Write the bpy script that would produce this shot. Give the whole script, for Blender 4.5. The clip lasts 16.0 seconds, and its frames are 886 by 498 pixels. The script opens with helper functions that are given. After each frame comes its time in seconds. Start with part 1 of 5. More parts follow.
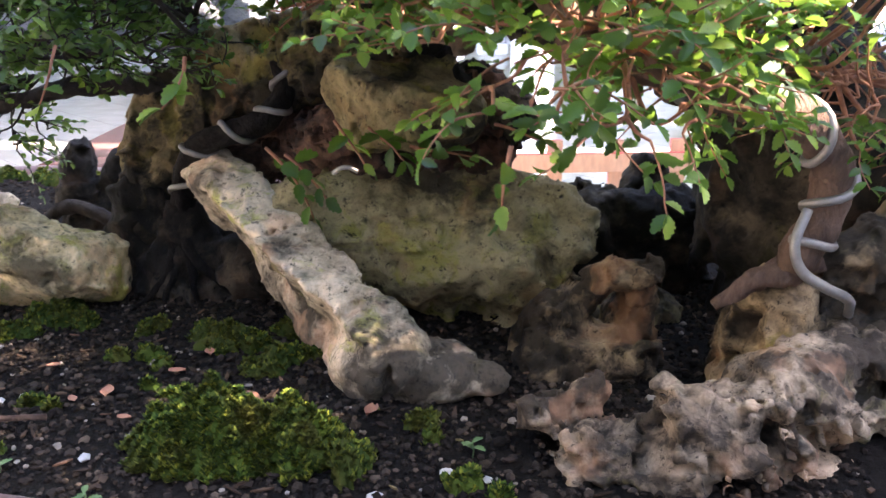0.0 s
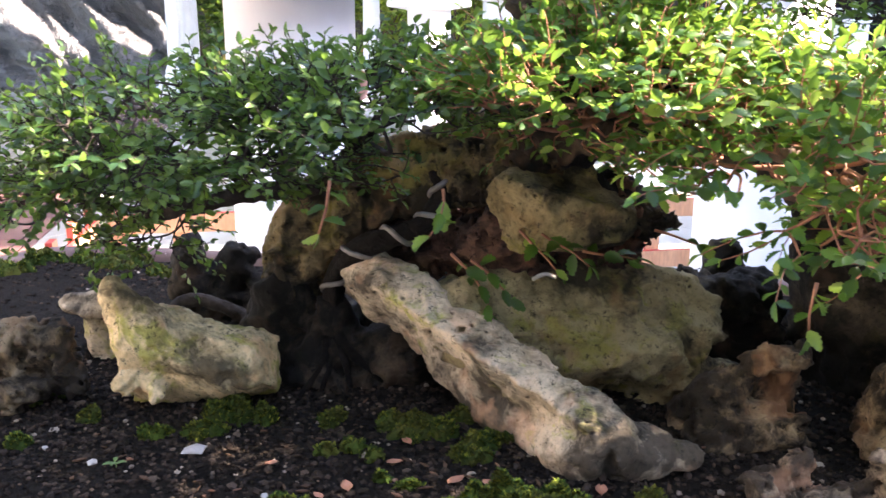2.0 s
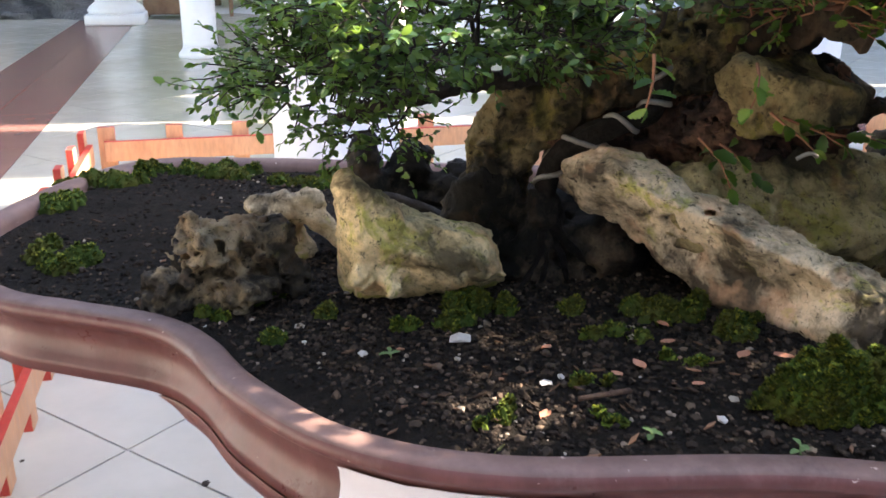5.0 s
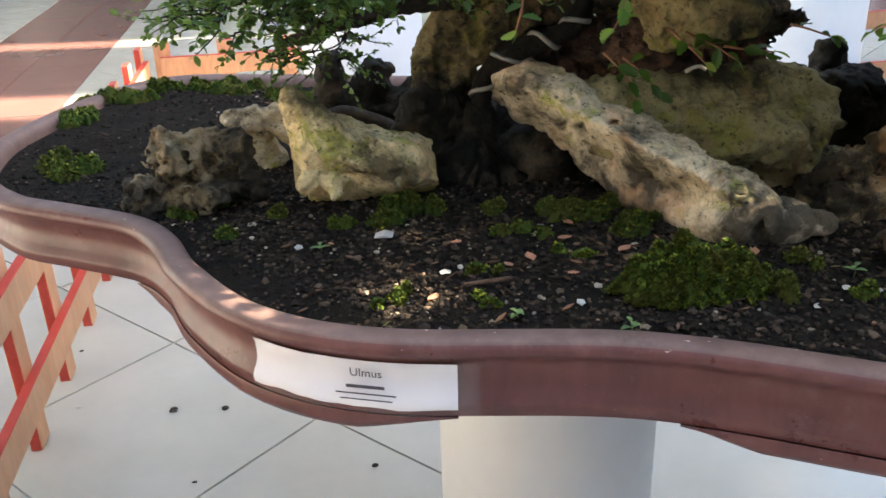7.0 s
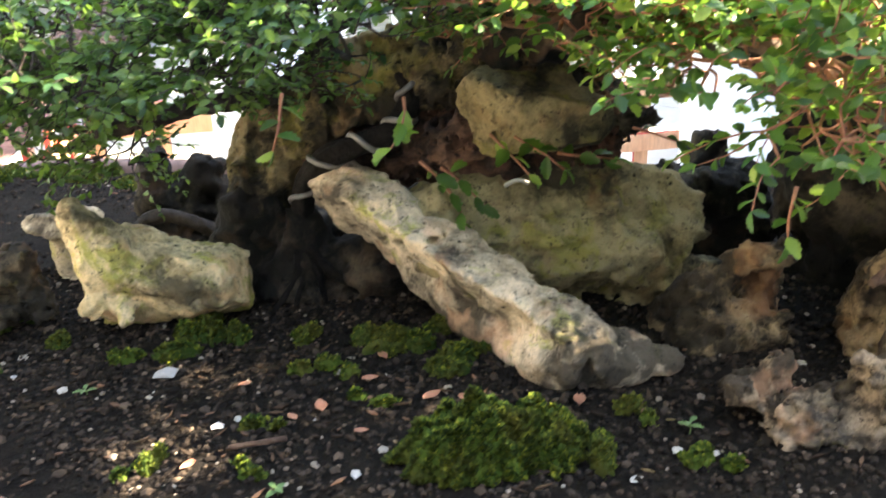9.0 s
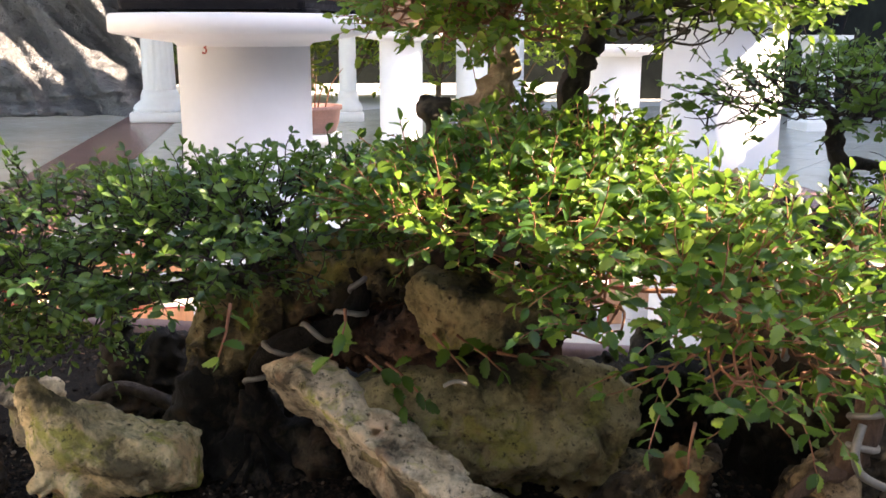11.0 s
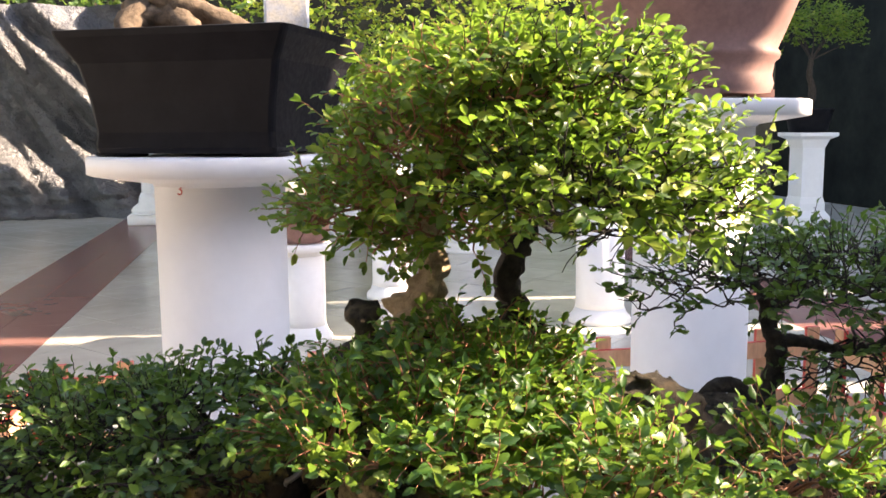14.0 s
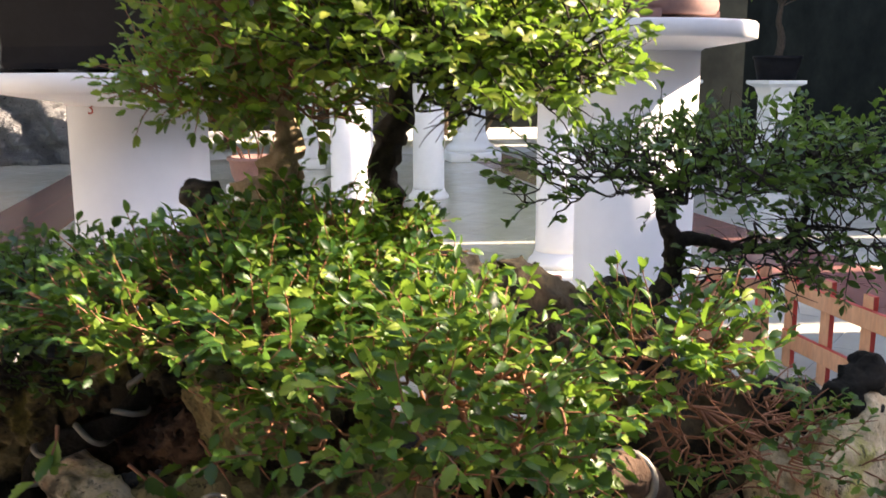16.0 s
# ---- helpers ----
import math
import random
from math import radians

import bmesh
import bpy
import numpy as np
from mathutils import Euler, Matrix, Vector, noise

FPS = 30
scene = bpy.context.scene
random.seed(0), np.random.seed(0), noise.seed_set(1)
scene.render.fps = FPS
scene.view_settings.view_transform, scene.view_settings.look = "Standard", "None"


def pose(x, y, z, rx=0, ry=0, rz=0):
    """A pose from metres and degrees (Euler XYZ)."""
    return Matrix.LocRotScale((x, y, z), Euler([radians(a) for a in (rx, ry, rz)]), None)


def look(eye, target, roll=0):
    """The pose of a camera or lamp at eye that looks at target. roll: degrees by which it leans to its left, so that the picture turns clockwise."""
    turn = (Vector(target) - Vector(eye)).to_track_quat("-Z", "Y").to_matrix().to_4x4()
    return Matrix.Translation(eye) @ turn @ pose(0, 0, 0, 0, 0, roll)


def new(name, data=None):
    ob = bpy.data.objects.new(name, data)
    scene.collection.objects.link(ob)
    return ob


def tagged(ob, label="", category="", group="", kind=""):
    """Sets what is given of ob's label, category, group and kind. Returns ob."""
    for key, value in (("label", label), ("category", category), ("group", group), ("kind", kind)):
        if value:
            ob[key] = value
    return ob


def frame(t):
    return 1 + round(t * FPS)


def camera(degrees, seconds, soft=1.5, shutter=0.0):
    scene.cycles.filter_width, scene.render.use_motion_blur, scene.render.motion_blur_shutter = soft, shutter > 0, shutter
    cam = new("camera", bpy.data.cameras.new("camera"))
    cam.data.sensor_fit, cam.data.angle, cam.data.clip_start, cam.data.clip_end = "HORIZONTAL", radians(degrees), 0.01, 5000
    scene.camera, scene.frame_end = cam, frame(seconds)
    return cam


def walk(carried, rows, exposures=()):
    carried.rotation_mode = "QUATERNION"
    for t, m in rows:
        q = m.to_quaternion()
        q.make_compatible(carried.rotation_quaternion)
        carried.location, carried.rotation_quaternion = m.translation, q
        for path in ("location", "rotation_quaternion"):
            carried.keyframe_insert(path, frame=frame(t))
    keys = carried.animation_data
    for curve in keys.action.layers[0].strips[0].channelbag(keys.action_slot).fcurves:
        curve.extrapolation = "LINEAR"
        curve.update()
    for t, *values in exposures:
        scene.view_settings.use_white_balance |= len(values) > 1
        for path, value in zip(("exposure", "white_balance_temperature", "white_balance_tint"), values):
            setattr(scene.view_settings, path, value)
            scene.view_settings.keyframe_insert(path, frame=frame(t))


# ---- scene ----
cam = camera(52.3, 16.0, shutter=0.35)
METRES, EYE, TILT, LEAN, TURN = 1.92, 1.21, 0.0, 0.0, 0.0
ROWS = [
    (0.0, 0.0, 0.0, 0.0, -0.21, -16.97, 0.7),
    (0.5, -0.0473, -0.0148, 0.0104, -5.2, -16.16, -0.22),
    (1.0, -0.0923, -0.0206, 0.0222, -6.34, -16.36, 0.66),
    (1.5, -0.1291, -0.0237, 0.0368, -7.94, -15.93, 0.71),
    (2.0, -0.1677, -0.0318, 0.0486, -8.83, -14.77, -0.15),
    (2.5, -0.206, -0.021, 0.04, -10.5, -14.42, -0.83),
    (3.0, -0.2532, 0.0097, 0.0236, -12.62, -14.1, -1.31),
    (3.5, -0.3016, 0.0405, 0.0194, -14.7, -14.72, -1.16),
    (4.0, -0.3625, 0.0466, 0.009, -16.79, -15.67, -1.25),
    (6.5, -0.2865, -0.0879, 0.0481, -8.22, -24.02, 2.17),
    (7.0, -0.2677, -0.0828, 0.0423, -8.96, -24.67, 1.85),
    (7.5, -0.2508, -0.0762, 0.0405, -9.71, -24.84, 1.85),
    (8.0, -0.2239, -0.062, 0.0409, -10.45, -24.52, 2.17),
    (8.5, -0.1891, -0.0371, 0.0458, -10.27, -23.73, 2.38),
    (9.0, -0.1513, -0.0122, 0.0534, -9.89, -21.91, 1.96),
    (9.5, -0.13, -0.0102, 0.062, -9.8, -18.77, 0.95),
    (10.0, -0.1328, -0.0162, 0.0728, -9.98, -16.39, 0.11),
    (12.5, -0.1126, -0.041, 0.1232, -10.1, -11.03, -0.16),
    (13.0, -0.1031, -0.0421, 0.1324, -10.21, -10.03, 0.13),
    (13.5, -0.0959, -0.0409, 0.1482, -10.23, -8.85, 0.28),
    (14.0, -0.0898, -0.0368, 0.1585, -10.16, -7.84, 0.44),
    (14.5, -0.0782, -0.0418, 0.1667, -10.21, -7.12, 0.65),
    (15.0, -0.0539, -0.0381, 0.1509, -10.68, -7.59, 0.61),
    (15.5, -0.0357, -0.0243, 0.1311, -11.15, -9.2, 0.42),
    (16.0, -0.0185, -0.0076, 0.112, -11.72, -10.83, 0.1),
]
walk(cam, [(t, pose(0, 0, EYE, TILT, LEAN, TURN) @ pose(METRES * x, METRES * y, METRES * z, 90 + pitch, roll, yaw)) for t, x, y, z, yaw, pitch, roll in ROWS],
     [(0, 3.98, 6900, 24), (1, 3.93, 6800, 24), (2, 3.76, 7000, 23), (4, 3.4, 7100, 21), (7, 3.24, 7700, 9), (8.5, 3.65, 7900, 9), (9.2, 4.2, 7550, 11), (9.6, 4.0, 7450, 15), (10, 3.6, 7550, 19), (12.5, 2.92, 8200, 19), (14, 2.66, 8050, 19), (16, 2.53, 7900, 19)])

# ---- light ----
SUN = Vector((0.95, -0.12, 0.62)).normalized()
world = bpy.data.worlds.new("sky")
scene.world = world
world.use_nodes = True
wn = world.node_tree.nodes
sky = wn.new("ShaderNodeTexSky")
sky.sky_type, sky.sun_disc = "NISHITA", False
sky.sun_elevation = math.asin(SUN.z)
sky.sun_rotation = math.atan2(SUN.x, SUN.y)
world.node_tree.links.new(sky.outputs[0], wn["Background"].inputs[0])
wn["Background"].inputs[1].default_value = 0.13
lamp = bpy.data.lights.new("sun", "SUN")
lamp.energy, lamp.angle, lamp.color = 4.1, radians(0.6), (1.0, 0.92, 0.80)
sun = new("sun", lamp)
sun.matrix_world = look(SUN * 20, (0, 0, 0))


# ---- materials ----
def material(name, rough=0.6, metal=0.0, spec=0.5):
    m = bpy.data.materials.new(name)
    m.use_nodes = True
    b = m.node_tree.nodes["Principled BSDF"]
    b.inputs["Roughness"].default_value = rough
    b.inputs["Metallic"].default_value = metal
    b.inputs["Specular IOR Level"].default_value = spec
    return m, m.node_tree, b


def coords(nt, scale=(1, 1, 1), space="Object"):
    tc, mp = nt.nodes.new("ShaderNodeTexCoord"), nt.nodes.new("ShaderNodeMapping")
    mp.inputs["Scale"].default_value = scale
    nt.links.new(tc.outputs[space], mp.inputs[0])
    return mp.outputs[0]


def noise_tex(nt, vec, scale, detail=4, rough=0.6, distort=0.0):
    n = nt.nodes.new("ShaderNodeTexNoise")
    n.inputs["Scale"].default_value, n.inputs["Detail"].default_value = scale, detail
    n.inputs["Roughness"].default_value, n.inputs["Distortion"].default_value = rough, distort
    nt.links.new(vec, n.inputs["Vector"])
    return n.outputs["Fac"]


def voronoi(nt, vec, scale, feature="F1"):
    n = nt.nodes.new("ShaderNodeTexVoronoi")
    n.inputs["Scale"].default_value, n.feature = scale, feature
    nt.links.new(vec, n.inputs["Vector"])
    return n.outputs["Distance"]


def ramp(nt, fac, *stops):
    r = nt.nodes.new("ShaderNodeValToRGB")
    els = r.color_ramp.elements
    while len(els) < len(stops):
        els.new(0.5)
    for e, (p, c) in zip(els, stops):
        e.position, e.color = p, (*(c if isinstance(c, tuple) else (c, c, c)), 1)
    nt.links.new(fac, r.inputs[0])
    return r.outputs[0]


def mix(nt, fac, a, b, mode="MIX"):
    m = nt.nodes.new("ShaderNodeMix")
    m.data_type, m.blend_type = "RGBA", mode
    for sock, v in ((m.inputs[0], fac), (m.inputs[6], a), (m.inputs[7], b)):
        if isinstance(v, (int, float)):
            sock.default_value = v
        elif isinstance(v, tuple):
            sock.default_value = (*v, 1)
        else:
            nt.links.new(v, sock)
    return m.outputs[2]


def bump(nt, b, height, strength=0.5, distance=0.002, base=None):
    n = nt.nodes.new("ShaderNodeBump")
    n.inputs["Strength"].default_value, n.inputs["Distance"].default_value = strength, distance
    nt.links.new(height, n.inputs["Height"])
    if base is not None:
        nt.links.new(base, n.inputs["Normal"])
    nt.links.new(n.outputs[0], b.inputs["Normal"])
    return n.outputs[0]


def simple(name, c1, c2, scale, rough=0.6, metal=0.0, bumps=0.2, bscale=None, dist=0.001, spec=0.5, stretch=(1, 1, 1), grain=0.35, vary=0.12):
    m, nt, b = material(name, rough, metal, spec)
    v = coords(nt, stretch)
    f = noise_tex(nt, v, scale, 6, 0.65)
    g = noise_tex(nt, v, scale * 7, 3, 0.6)
    col = ramp(nt, f, (0.3, c1), (0.72, c2))
    col = mix(nt, grain, col, ramp(nt, g, (0.3, 0.35), (0.7, 1.0)), "MULTIPLY")
    nt.links.new(col, b.inputs["Base Color"])
    rr = ramp(nt, g, (0.3, max(rough - vary, 0.02)), (0.7, min(rough + vary, 1.0)))
    nt.links.new(rr, b.inputs["Roughness"])
    bump(nt, b, noise_tex(nt, v, bscale or scale * 4, 5, 0.7), bumps, dist)
    return m


def stone(name, pale, mid, dark, lichen, lich_at=0.60, dark_at=0.46, seed=0.0):
    m, nt, b = material(name, 0.9, 0, 0.25)
    tc = nt.nodes.new("ShaderNodeTexCoord")
    mp = nt.nodes.new("ShaderNodeMapping")
    mp.inputs["Location"].default_value = (seed, seed * 1.7, seed * 0.4)
    nt.links.new(tc.outputs["Object"], mp.inputs[0])
    v0 = mp.outputs[0]
    wn2 = nt.nodes.new("ShaderNodeTexNoise")
    wn2.inputs["Scale"].default_value, wn2.inputs["Detail"].default_value = 26, 3
    nt.links.new(v0, wn2.inputs["Vector"])
    va = nt.nodes.new("ShaderNodeVectorMath")
    va.operation = "MULTIPLY_ADD"
    va.inputs[1].default_value = (0.03, 0.03, 0.03)
    nt.links.new(wn2.outputs["Color"], va.inputs[0])
    nt.links.new(v0, va.inputs[2])
    v = va.outputs[0]
    big = noise_tex(nt, v, 8, 7, 0.66, 0.3)
    med = noise_tex(nt, v, 30, 7, 0.7, 0.3)
    fine = noise_tex(nt, v0, 170, 5, 0.75)
    col = ramp(nt, med, (0.34, mid), (0.52, pale))
    col = mix(nt, ramp(nt, noise_tex(nt, v, 13, 7, 0.7, 0.6), (lich_at, 0.0), (lich_at + 0.08, 0.85)), col, lichen)
    stain = ramp(nt, big, (dark_at - 0.05, 0.92), (dark_at + 0.07, 0.0))
    col = mix(nt, stain, col, dark)
    speck = ramp(nt, noise_tex(nt, v0, 95, 6, 0.85), (0.56, 0.0), (0.62, 0.9))
    col = mix(nt, speck, col, tuple(x * 0.9 for x in dark))
    pits = ramp(nt, voronoi(nt, v, 62), (0.06, 1.0), (0.24, 0.0))
    pitmask = mix(nt, 1.0, pits, ramp(nt, noise_tex(nt, v0, 19, 4), (0.50, 0.0), (0.60, 1.0)), "MULTIPLY")
    col = mix(nt, pitmask, col, tuple(x * 0.35 for x in dark))
    col = mix(nt, 0.45, col, ramp(nt, fine, (0.34, 0.3), (0.5, 1.0)), "MULTIPLY")
    warm = ramp(nt, noise_tex(nt, v0, 15, 4, 0.6), (0.55, 0.0), (0.66, 0.45))
    col = mix(nt, warm, col, tuple(a * b for a, b in zip(pale, (0.98, 0.72, 0.62))))
    nt.links.new(col, b.inputs["Base Color"])
    h = mix(nt, 0.45, med, fine)
    h = mix(nt, pitmask, h, (0, 0, 0))
    bump(nt, b, h, 0.9, 0.005)
    return m


def leaf_material(name, ramp_cols, trans):
    m, nt, b = material(name, 0.40, 0, 0.32)
    geo = nt.nodes.new("ShaderNodeNewGeometry")
    col = ramp(nt, geo.outputs["Random Per Island"], *ramp_cols)
    v = coords(nt)
    col = mix(nt, 0.3, col, ramp(nt, noise_tex(nt, v, 300, 3), (0.3, 0.55), (0.7, 1.0)), "MULTIPLY")
    nt.links.new(col, b.inputs["Base Color"])
    bump(nt, b, noise_tex(nt, v, 500, 2), 0.25, 0.0006)
    tr = nt.nodes.new("ShaderNodeBsdfTranslucent")
    nt.links.new(mix(nt, 0.62, col, (0.34, 0.58, 0.07)), tr.inputs[0])
    mx = nt.nodes.new("ShaderNodeMixShader")
    mx.inputs[0].default_value = trans
    nt.links.new(b.outputs[0], mx.inputs[1])
    nt.links.new(tr.outputs[0], mx.inputs[2])
    nt.links.new(mx.outputs[0], nt.nodes["Material Output"].inputs[0])
    return m


LEAF = leaf_material("elm_leaf", ((0.0, (0.010, 0.038, 0.011)), (0.4, (0.028, 0.086, 0.015)), (0.75, (0.070, 0.155, 0.022)), (1.0, (0.24, 0.32, 0.050))), 0.32)
# Copies of the elm leaf: LEAF_TOP yellowed as sunlit, LEAF_DARK darkened as shaded.
LEAF_TOP = leaf_material("elm_leaf_sunlit", ((0.0, (0.024, 0.055, 0.012)), (0.35, (0.064, 0.122, 0.017)), (0.7, (0.130, 0.192, 0.026)), (1.0, (0.29, 0.31, 0.05))), 0.40)
LEAF_DARK = leaf_material("elm_leaf_shaded", ((0.0, (0.010, 0.034, 0.014)), (0.55, (0.032, 0.082, 0.023)), (1.0, (0.125, 0.205, 0.045))), 0.28)
# Shrub leaf brightened to yellow-green so its colour carries the sunlight.
HEDGE = leaf_material("hedge_leaf_sunlit", ((0.0, (0.05, 0.10, 0.02)), (0.5, (0.14, 0.2, 0.03)), (1.0, (0.38, 0.36, 0.05))), 0.35)
STONE_PALE = stone("limestone_pale", (0.72, 0.585, 0.39), (0.46, 0.345, 0.205), (0.06, 0.05, 0.038), (0.47, 0.44, 0.12), 0.57, 0.41)
# Near-black stone: dark lava and summit, painted shade on cave and gap rocks.
STONE_DARK = stone("limestone_dark_and_shade", (0.10, 0.078, 0.05), (0.038, 0.030, 0.021), (0.008, 0.007, 0.006), (0.08, 0.07, 0.024), 0.60, 0.54, 7.0)
STONE_POROUS = stone("limestone_porous", (0.56, 0.42, 0.28), (0.25, 0.18, 0.11), (0.026, 0.020, 0.015), (0.33, 0.29, 0.085), 0.57, 0.53, 11.0)
# Brown stone of the cleft knob, also carrying the footing rock's shade.
STONE_DARKISH = stone("limestone_brown_and_shade", (0.44, 0.31, 0.17), (0.17, 0.12, 0.07), (0.020, 0.016, 0.012), (0.24, 0.19, 0.05), 0.60, 0.52, 9.0)
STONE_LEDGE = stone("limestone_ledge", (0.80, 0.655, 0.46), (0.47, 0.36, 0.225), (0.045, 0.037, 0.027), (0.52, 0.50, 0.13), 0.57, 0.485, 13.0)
STONE_HORN = stone("limestone_yellow", (0.88, 0.70, 0.40), (0.60, 0.45, 0.215), (0.10, 0.08, 0.045), (0.50, 0.47, 0.10), 0.51, 0.43, 17.0)
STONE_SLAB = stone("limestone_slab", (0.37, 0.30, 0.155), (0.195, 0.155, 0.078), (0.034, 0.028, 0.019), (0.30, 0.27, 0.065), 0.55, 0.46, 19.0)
# Mossy stone copy darkened so the arch looks dimly lit.
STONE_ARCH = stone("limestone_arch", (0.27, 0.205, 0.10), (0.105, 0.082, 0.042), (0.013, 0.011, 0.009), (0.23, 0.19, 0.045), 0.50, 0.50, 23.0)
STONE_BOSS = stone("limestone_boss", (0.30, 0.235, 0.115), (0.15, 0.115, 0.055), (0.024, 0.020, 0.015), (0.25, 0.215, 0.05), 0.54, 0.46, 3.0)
STONE_CRAG = stone("limestone_crag", (0.28, 0.215, 0.128), (0.11, 0.082, 0.05), (0.018, 0.015, 0.012), (0.24, 0.20, 0.05), 0.60, 0.54, 29.0)
REDROCK = stone("reddish_peat", (0.17, 0.09, 0.056), (0.08, 0.042, 0.028), (0.018, 0.012, 0.010), (0.08, 0.066, 0.03), 0.62, 0.46, 5.0)
SOIL = simple("potting_soil", (0.007, 0.0058, 0.0048), (0.026, 0.020, 0.015), 70, 0.97, 0, 1.0, 260, 0.010, 0.15)
BARK = simple("elm_bark", (0.075, 0.054, 0.038), (0.22, 0.158, 0.108), 55, 0.9, 0, 1.0, 120, 0.004, 0.25)
BARK_PALE = simple("elm_bark_pale", (0.24, 0.165, 0.10), (0.56, 0.42, 0.27), 55, 0.9, 0, 1.0, 120, 0.004, 0.25)
BARK_DARK = simple("elm_bark_dark", (0.022, 0.018, 0.015), (0.085, 0.068, 0.055), 70, 0.92, 0, 1.0, 150, 0.004, 0.25)
# Dark brown root bark taken near black to carry the cave's shade.
ROOTBARK = simple("shade_dark_root_bark", (0.006, 0.005, 0.004), (0.024, 0.018, 0.014), 70, 0.92, 0, 1.0, 150, 0.005, 0.2)
LIMBBARK = simple("brown_limb_bark", (0.055, 0.032, 0.022), (0.20, 0.125, 0.085), 60, 0.9, 0, 1.0, 120, 0.005, 0.25, stretch=(1, 1, 0.5))
TWIG = simple("young_twig", (0.20, 0.08, 0.045), (0.46, 0.21, 0.12), 40, 0.75, 0, 0.4, 150, 0.001, 0.3)
WIRE = simple("aluminium_wire", (0.22, 0.205, 0.185), (0.40, 0.375, 0.335), 30, 0.5, 0.6, 0.15, 90, 0.0005)
PAINT = simple("white_paint", (0.75, 0.75, 0.755), (0.81, 0.81, 0.81), 2.5, 0.5, 0, 0.12, 30, 0.001, 0.4, grain=0.06)
TILE = simple("pale_floor_tile", (0.43, 0.412, 0.355), (0.58, 0.562, 0.50), 0.9, 0.22, 0, 0.02, 18, 0.0002, 0.45, grain=0.06, vary=0.03)
REDTILE = simple("red_floor_tile", (0.21, 0.10, 0.088), (0.27, 0.135, 0.118), 0.7, 0.24, 0, 0.0, 18, 0.0002, 0.45, grain=0.04, vary=0.012)
GROUT = simple("floor_grout", (0.42, 0.41, 0.39), (0.52, 0.51, 0.48), 20, 0.9)
PINE = simple("orange_wood", (0.60, 0.31, 0.17), (0.74, 0.43, 0.26), 9, 0.55, 0, 0.3, 40, 0.001, 0.4, (1, 1, 0.25))
REDPAINT = simple("red_paint", (0.50, 0.045, 0.035), (0.64, 0.085, 0.06), 14, 0.5, 0, 0.2, 60, 0.001, 0.4)


def glazed_clay(name, c1, c2, rough, chips):
    """Glaze with drips, dust and small pale chips."""
    m, nt, b = material(name, rough, 0, 0.4)
    v = coords(nt)
    col = ramp(nt, noise_tex(nt, v, 9, 6, 0.65), (0.3, c1), (0.72, c2))
    streak = noise_tex(nt, coords(nt, (1, 1, 0.12)), 45, 5, 0.65)
    col = mix(nt, 0.55, col, ramp(nt, streak, (0.32, 0.55), (0.62, 1.0)), "MULTIPLY")
    dust = ramp(nt, noise_tex(nt, v, 26, 6, 0.7), (0.55, 0.0), (0.75, 0.28))
    col = mix(nt, dust, col, (0.30, 0.22, 0.19))
    chip_at = ramp(nt, noise_tex(nt, v, 120, 3, 0.55), (chips, 0.0), (chips + 0.015, 0.85))
    col = mix(nt, chip_at, col, (0.55, 0.43, 0.38))
    nt.links.new(col, b.inputs["Base Color"])
    nt.links.new(ramp(nt, noise_tex(nt, v, 18, 5, 0.7), (0.3, rough - 0.10), (0.7, rough + 0.16)), b.inputs["Roughness"])
    bump(nt, b, noise_tex(nt, v, 60, 5, 0.7), 0.35, 0.0015)
    return m


GLAZE = glazed_clay("brown_glaze", (0.105, 0.038, 0.037), (0.175, 0.066, 0.061), 0.34, 0.745)
RIMCLAY = glazed_clay("worn_brown_rim", (0.12, 0.066, 0.056), (0.21, 0.135, 0.115), 0.52, 0.715)
PAPER = simple("white_paper", (0.76, 0.75, 0.78), (0.84, 0.83, 0.86), 25, 0.55, 0, 0.35, 45, 0.002, 0.3, grain=0.05)
INK = simple("black_ink", (0.05, 0.05, 0.06), (0.10, 0.10, 0.12), 90, 0.7)
REDINK = simple("red_ink", (0.42, 0.06, 0.05), (0.5, 0.10, 0.08), 90, 0.7)
BLACKPOT = simple("black_ceramic", (0.006, 0.006, 0.008), (0.014, 0.014, 0.017), 9, 0.5, 0, 0.15, 50, 0.001, 0.09)
TERRACOTTA = simple("terracotta", (0.24, 0.132, 0.112), (0.34, 0.188, 0.160), 8, 0.6, 0, 0.3, 40, 0.002, 0.35)
TARP = simple("black_plastic_sheet", (0.045, 0.045, 0.048), (0.12, 0.12, 0.125), 3, 0.36, 0, 1.0, 3.5, 0.16, 1.0)
PETAL = simple("fallen_leaf", (0.34, 0.13, 0.07), (0.55, 0.26, 0.16), 60, 0.7)
CHALK = simple("white_stone_chip", (0.40, 0.37, 0.33), (0.58, 0.55, 0.50), 50, 0.7)
WALLPAINT = simple("grey_plaster", (0.34, 0.345, 0.35), (0.44, 0.445, 0.45), 2, 0.85)
NETTING = simple("dark_shade_net", (0.008, 0.010, 0.010), (0.024, 0.028, 0.025), 1.2, 1.0, spec=0.05)
YELLOW = simple("yellow_cloth", (0.46, 0.31, 0.05), (0.62, 0.47, 0.10), 6, 0.7, 0, 0.5, 14, 0.01)
CRATEWOOD = simple("brown_crate", (0.18, 0.10, 0.06), (0.30, 0.19, 0.12), 5, 0.8, 0, 0.4, 20, 0.004)
LAWN = simple("dry_ground", (0.10, 0.10, 0.05), (0.22, 0.2, 0.10), 2, 0.95, 0, 0.6, 20, 0.02)
PHOTO = simple("photo_print", (0.55, 0.58, 0.66), (0.80, 0.70, 0.52), 22, 0.3)


